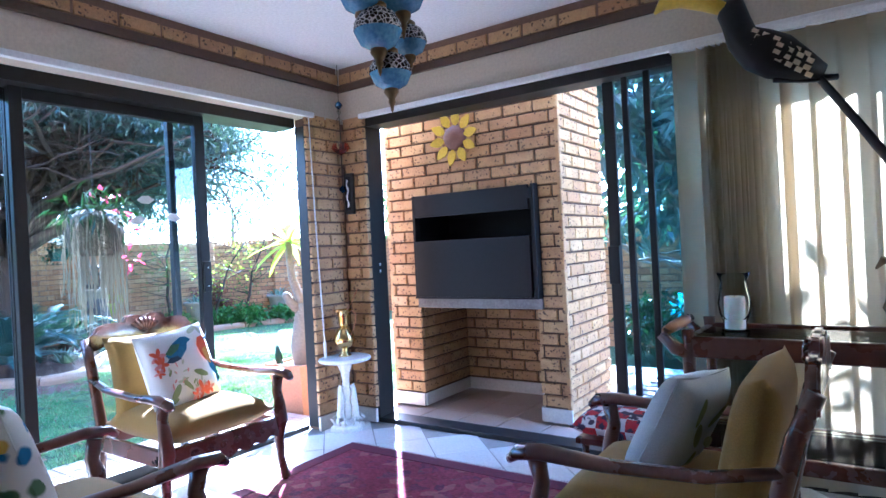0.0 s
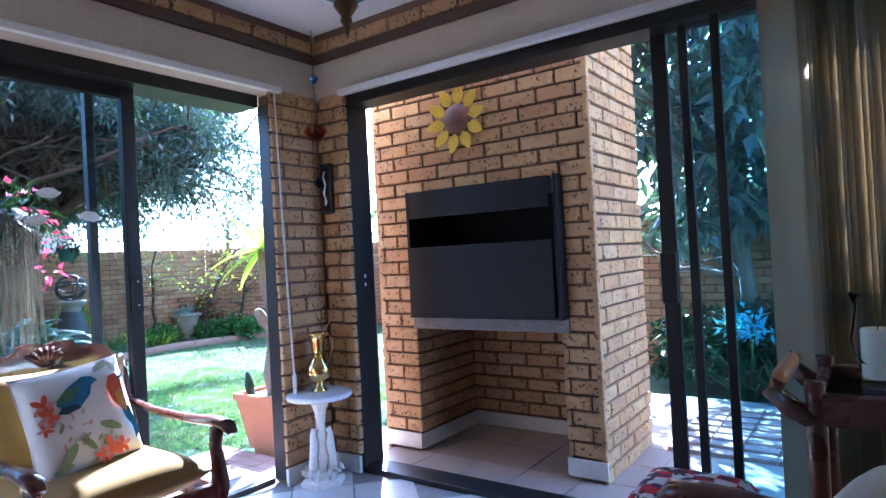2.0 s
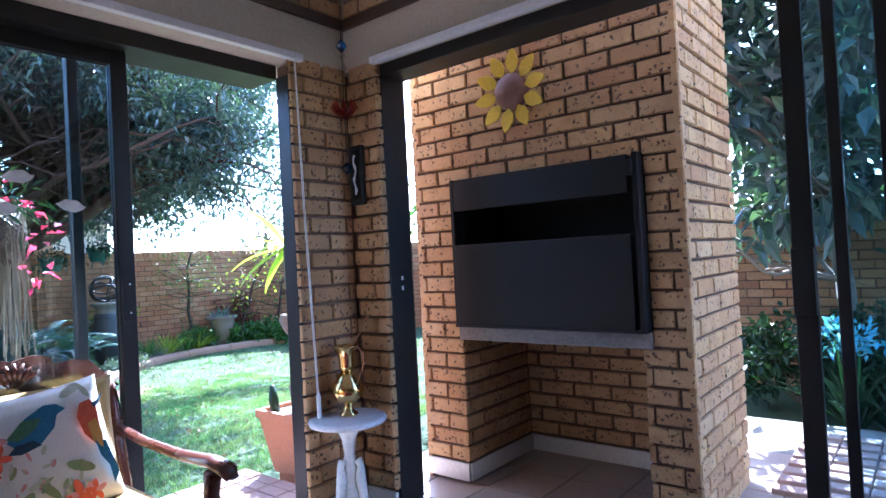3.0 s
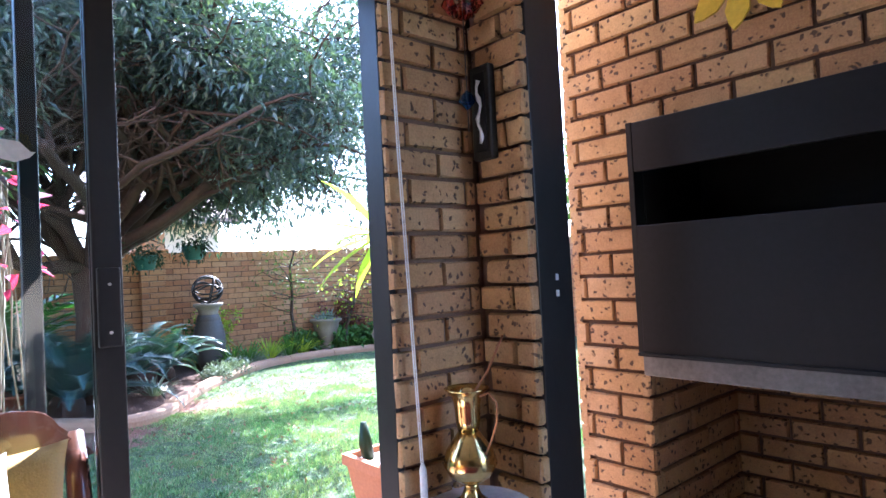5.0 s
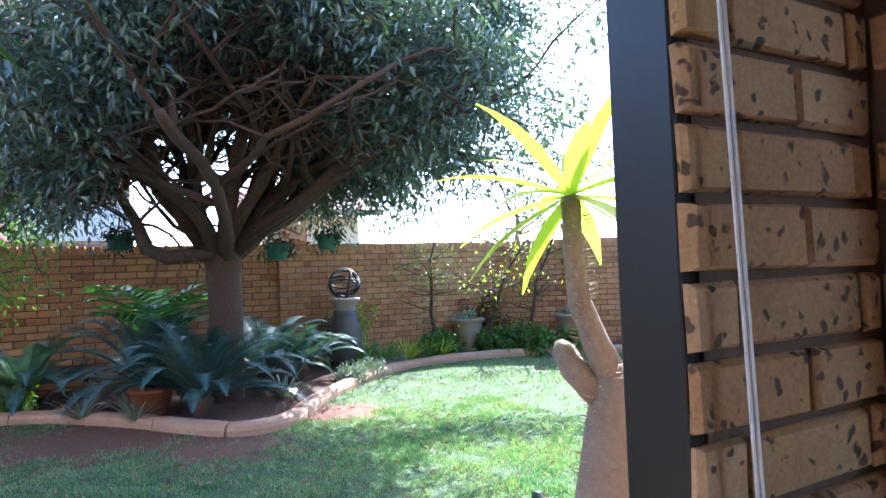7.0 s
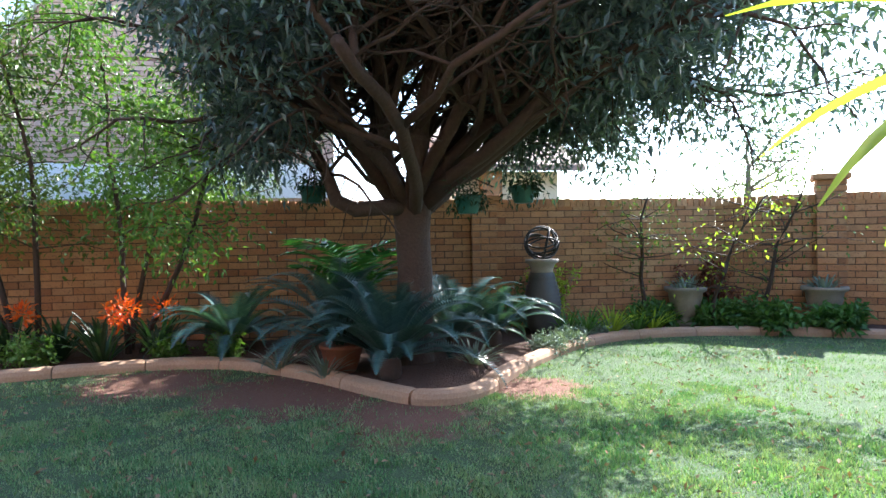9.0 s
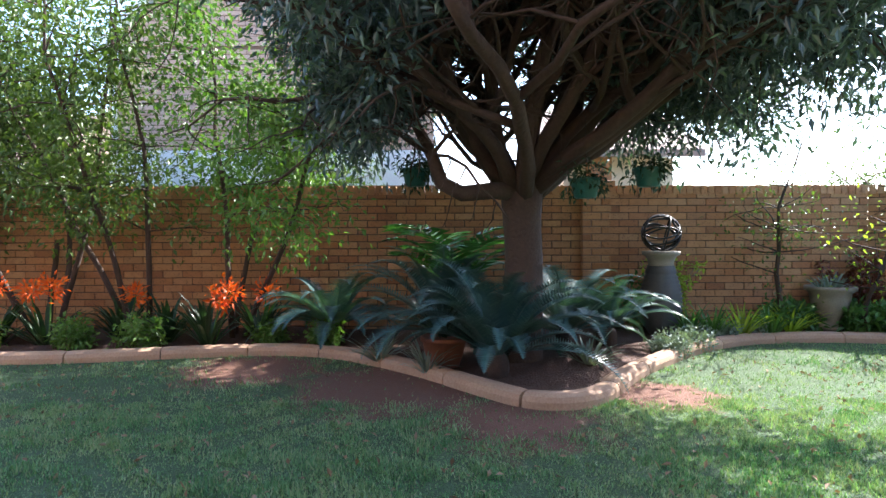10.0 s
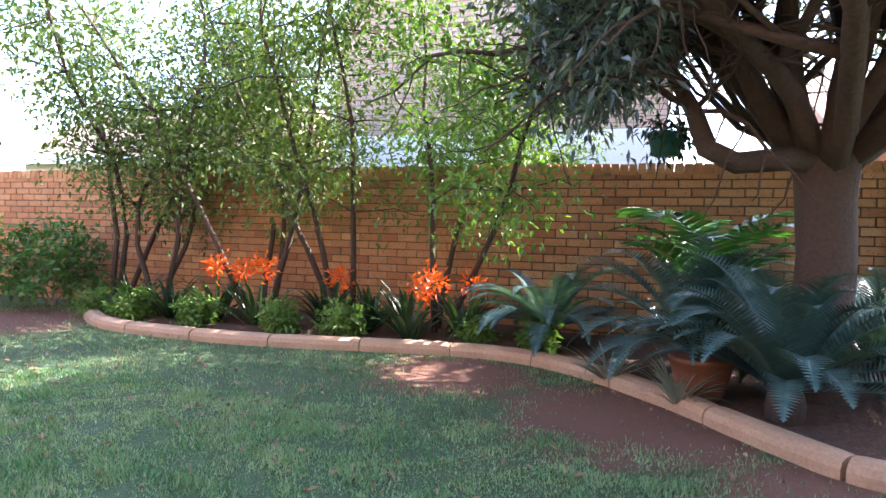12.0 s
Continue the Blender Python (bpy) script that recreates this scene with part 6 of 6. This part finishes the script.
bm = bmesh.new()
for i in range(13):
    lobed_leaf(bm, (0.0, 0.05, 0.45 + 0.045 * i), 2.4 * i + 0.5, 0.95 - 0.03 * i, 0.85, i)
part("leaves", bm, LEAF_GLOSSY, big)


def clump(name, label, cat, x, y, count, length, width, material, seed, lean=0.8, bend=1.0, flowers=0, petal=None):
    t = thing(name, label, cat, (x, y, GZ + 0.05), 0, cat + "s in the bed")
    straps("leaves", (0, 0, 0), count, length, width, material, t, seed, lean, bend)
    r = random.Random(seed)
    for i in range(flowers):
        fx, fy, h = r.uniform(-0.16, 0.16), r.uniform(-0.2, 0.2), length * r.uniform(0.85, 1.1)
        f = part("flower_stalk", tube([(fx * 0.3, fy * 0.3, 0), (fx, fy, h)], 0.008, 6), LEAF_SHRUB, t)
        leaves("flower_head", [(fx, fy, h + 0.01)], 80, 0.05, 0.08, 0.032, petal or PETAL, f, seed + i, -0.4)
    return t


for i, (x, y, fl) in enumerate(((-10.1, -1.75, 2), (-10.25, -2.35, 1), (-10.2, -2.9, 0), (-10.35, -1.1, 1), (-10.1, -0.12, 2), (-10.35, 0.35, 1), (-10.2, -3.4, 0), (-10.3, -0.6, 0))):
    clump("clivia", "clivia with dark strap leaves and orange flower heads" if fl else "clivia with dark strap leaves in the bed", "clivia", x, y, 34, 0.58, 0.05, LEAF_DARK, 80 + i, 0.85, 0.9, fl)
for i, (x, y) in enumerate(((-10.45, 5.25), (-10.5, 5.6), (-10.55, 5.95), (-10.7, 6.25), (-10.45, 5.0))):
    clump("lily_tuft", "bright green lily tuft with arching leaves", "lily tuft", x, y, 40, 0.42, 0.028, LEAF_LIME if i % 2 else LEAF_SHRUB, 100 + i, 0.8, 0.8)
for i, (x, y) in enumerate(((-8.9, 2.15), (-9.35, 1.72), (-9.1, 3.55))):
    clump("spider_plant", "grey-leaved spider plant on the mulch", "spider plant", x, y, 40, 0.34, 0.02, LEAF_SILVER, 120 + i, 1.1, 0.8)


def shrub(x, y, w, h, material, seed, label, size=0.055, n=60, per=22, name="shrub"):
    r = random.Random(seed)
    t = thing(name, label, "shrub", (x, y, GZ + 0.04), 0, "low shrubs in the bed")
    bm, tips = bmesh.new(), []
    for i in range(9):
        a = r.uniform(0, 6.28)
        pts, _ = grow(bm, Vector((0, 0, 0)), Vector((math.cos(a) * w / h, math.sin(a) * w / h, 1)), h * 0.9, 0.008, 0.003, r, 4, 0.1, 0.15)
        tips += pts[2:]
    part("stem", bm, BARK_GREY, t)
    for i in range(n):
        a, q = r.uniform(0, 6.28), math.sqrt(r.random())
        tips.append(Vector((w * q * math.cos(a), w * q * math.sin(a), h * (0.15 + 0.85 * r.random() * (1 - 0.5 * q * q)))))
    leaves("foliage", [p[:] for p in tips], per, 0.035, size, size * 0.6, material, t, seed, 0.0)
    return t


for i, (x, y, w, h) in enumerate(((-10.2, -3.95, 0.2, 0.28), (-10.0, -3.25, 0.2, 0.36), (-9.95, -2.35, 0.19, 0.36), (-9.9, -1.4, 0.19, 0.34), (-10.0, -0.75, 0.2, 0.36), (-10.2, 0.5, 0.14, 0.22), (-10.1, 1.1, 0.15, 0.28))):
    shrub(x, y, w, h, LEAF_FRESH, 130 + i, "low bright green leafy shrub behind the edging", 0.06, 46, 12)
for i, (x, y) in enumerate(((-10.75, 7.1), (-10.55, 7.45), (-10.3, 7.7), (-10.0, 8.35), (-10.95, 6.35))):
    shrub(x, y, 0.3, 0.36, LEAF_SHRUB, 150 + i, "broad-leaved green ground cover in the sunny bed", 0.11, 40, 12)
for i, (x, y) in enumerate(((-10.35, 5.0), (-10.65, 5.75), (-10.05, 4.85), (-9.7, 4.5), (-10.5, 5.35))):
    shrub(x, y, 0.2, 0.15, LEAF_SILVER, 160 + i, "low silver-grey ground cover along the edging", 0.04, 50, 20)
shrub(-11.0, 7.25, 0.3, 0.95, LEAF_RED, 171, "dark red-leaved shrub in the wall corner", 0.07, 60, 14)
shrub(-10.95, 4.55, 0.35, 0.7, LEAF_SHRUB, 172, "leafy climber beside the ribbed jar", 0.05, 60, 14)
shrub(-10.95, 5.0, 0.12, 0.95, LEAF_LIME, 173, "yellow-green shrub behind the ribbed jar", 0.06, 40, 12)
shrub(-10.5, -5.0, 0.6, 1.1, LEAF_SHRUB, 174, "tall green shrub at the end of the bed", 0.09, 90, 16)
shrub(-9.9, -6.3, 0.9, 1.4, LEAF_LIGHT, 175, "pale green shrub at the end of the lawn", 0.08, 120, 16)
# beside the patio
shrub(-1.0, 6.3, 0.5, 0.9, LEAF_DARK, 181, "dark green shrub beside the patio wall", 0.1, 90, 16)
shrub(-0.2, 6.4, 0.6, 1.0, LEAF_SHRUB, 182, "green shrub beside the patio wall", 0.1, 90, 16)
shrub(-1.7, 6.6, 0.5, 0.8, LEAF_DARK, 183, "dark green shrub beside the patio wall", 0.09, 80, 16)
clump("blue_lily", "strap-leaved lily with pale blue flowers by the patio", "blue lily", -1.25, 5.85, 40, 0.6, 0.035, LEAF_DARK, 184, 0.8, 0.9, 2, leaf_material("blue_petals", [(0.12, 0.35, 0.6), (0.3, 0.5, 0.7)], 0.5, 0.3))
clump("white_lily", "strap-leaved lily with white flowers by the patio", "white lily", -0.95, 5.65, 34, 0.5, 0.035, LEAF_DARK, 185, 0.8, 0.9, 1, leaf_material("white_petals", [(0.6, 0.62, 0.55), (0.7, 0.7, 0.66)], 0.5, 0.3))


def side_tree(x, y, h, w, material, seed, label, size=0.16, n=220, per=10, z0=1.6):
    r = random.Random(seed)
    t = thing("leafy_tree", label, "tree", (x, y, GZ), 0, "leafy trees round the garden")
    bm, tips = bmesh.new(), []
    p, d = grow(bm, Vector((0, 0, -0.05)), Vector((0, 0, 1)), h * 0.6, 0.08, 0.04, r, 6, 0, 0.06)
    for i in range(16):
        a = r.uniform(0, 6.28)
        q, _ = grow(bm, p[2 + i % 5], Vector((math.cos(a), math.sin(a), r.uniform(0.1, 0.9))), w * r.uniform(0.6, 1.1), 0.028, 0.006, r, 6, 0.1, 0.18)
        tips += q[2:]
        for k in range(3):
            b = r.uniform(0, 6.28)
            q2, _ = grow(bm, q[2 + k], Vector((math.cos(b), math.sin(b), r.uniform(-0.2, 0.6))), w * 0.5, 0.01, 0.003, r, 4, 0, 0.2)
            tips += q2[1:]
    part("trunk", bm, BARK_GREY, t, smooth=True)
    pts = [q[:] for q in tips if q.z > z0]
    leaves("crown", pts, per, 0.14, size, size * 0.42, material, t, seed, 0.5)


side_tree(-1.3, 6.6, 5.6, 1.7, LEAF_TREE, 191, "broad-leaved tree hanging over the patio wall", 0.22, per=18)
side_tree(0.6, 6.5, 5.6, 2.0, LEAF_TREE, 192, "broad-leaved tree hanging over the patio wall", 0.2, per=26)

side_tree(-4.3, 6.6, 3.8, 1.1, LEAF_SHRUB, 193, "leafy tree behind the chimney", 0.11, per=22)
side_tree(-12.2, -2.6, 4.6, 1.6, LEAF_LIGHT, 194, "airy light green tree behind the wall", 0.08, per=30, z0=1.8)
side_tree(-12.2, -4.6, 4.2, 1.6, LEAF_LIGHT, 195, "airy light green tree behind the wall", 0.08, per=30, z0=1.8)
side_tree(-12.4, 0.4, 4.4, 1.3, LEAF_LIGHT, 196, "airy light green tree behind the wall", 0.08, per=30, z0=1.8)
side_tree(-12.6, 9.0, 4.2, 1.5, LEAF_LIGHT, 197, "pale sunlit tree behind the urns", 0.08, per=14, z0=1.8)
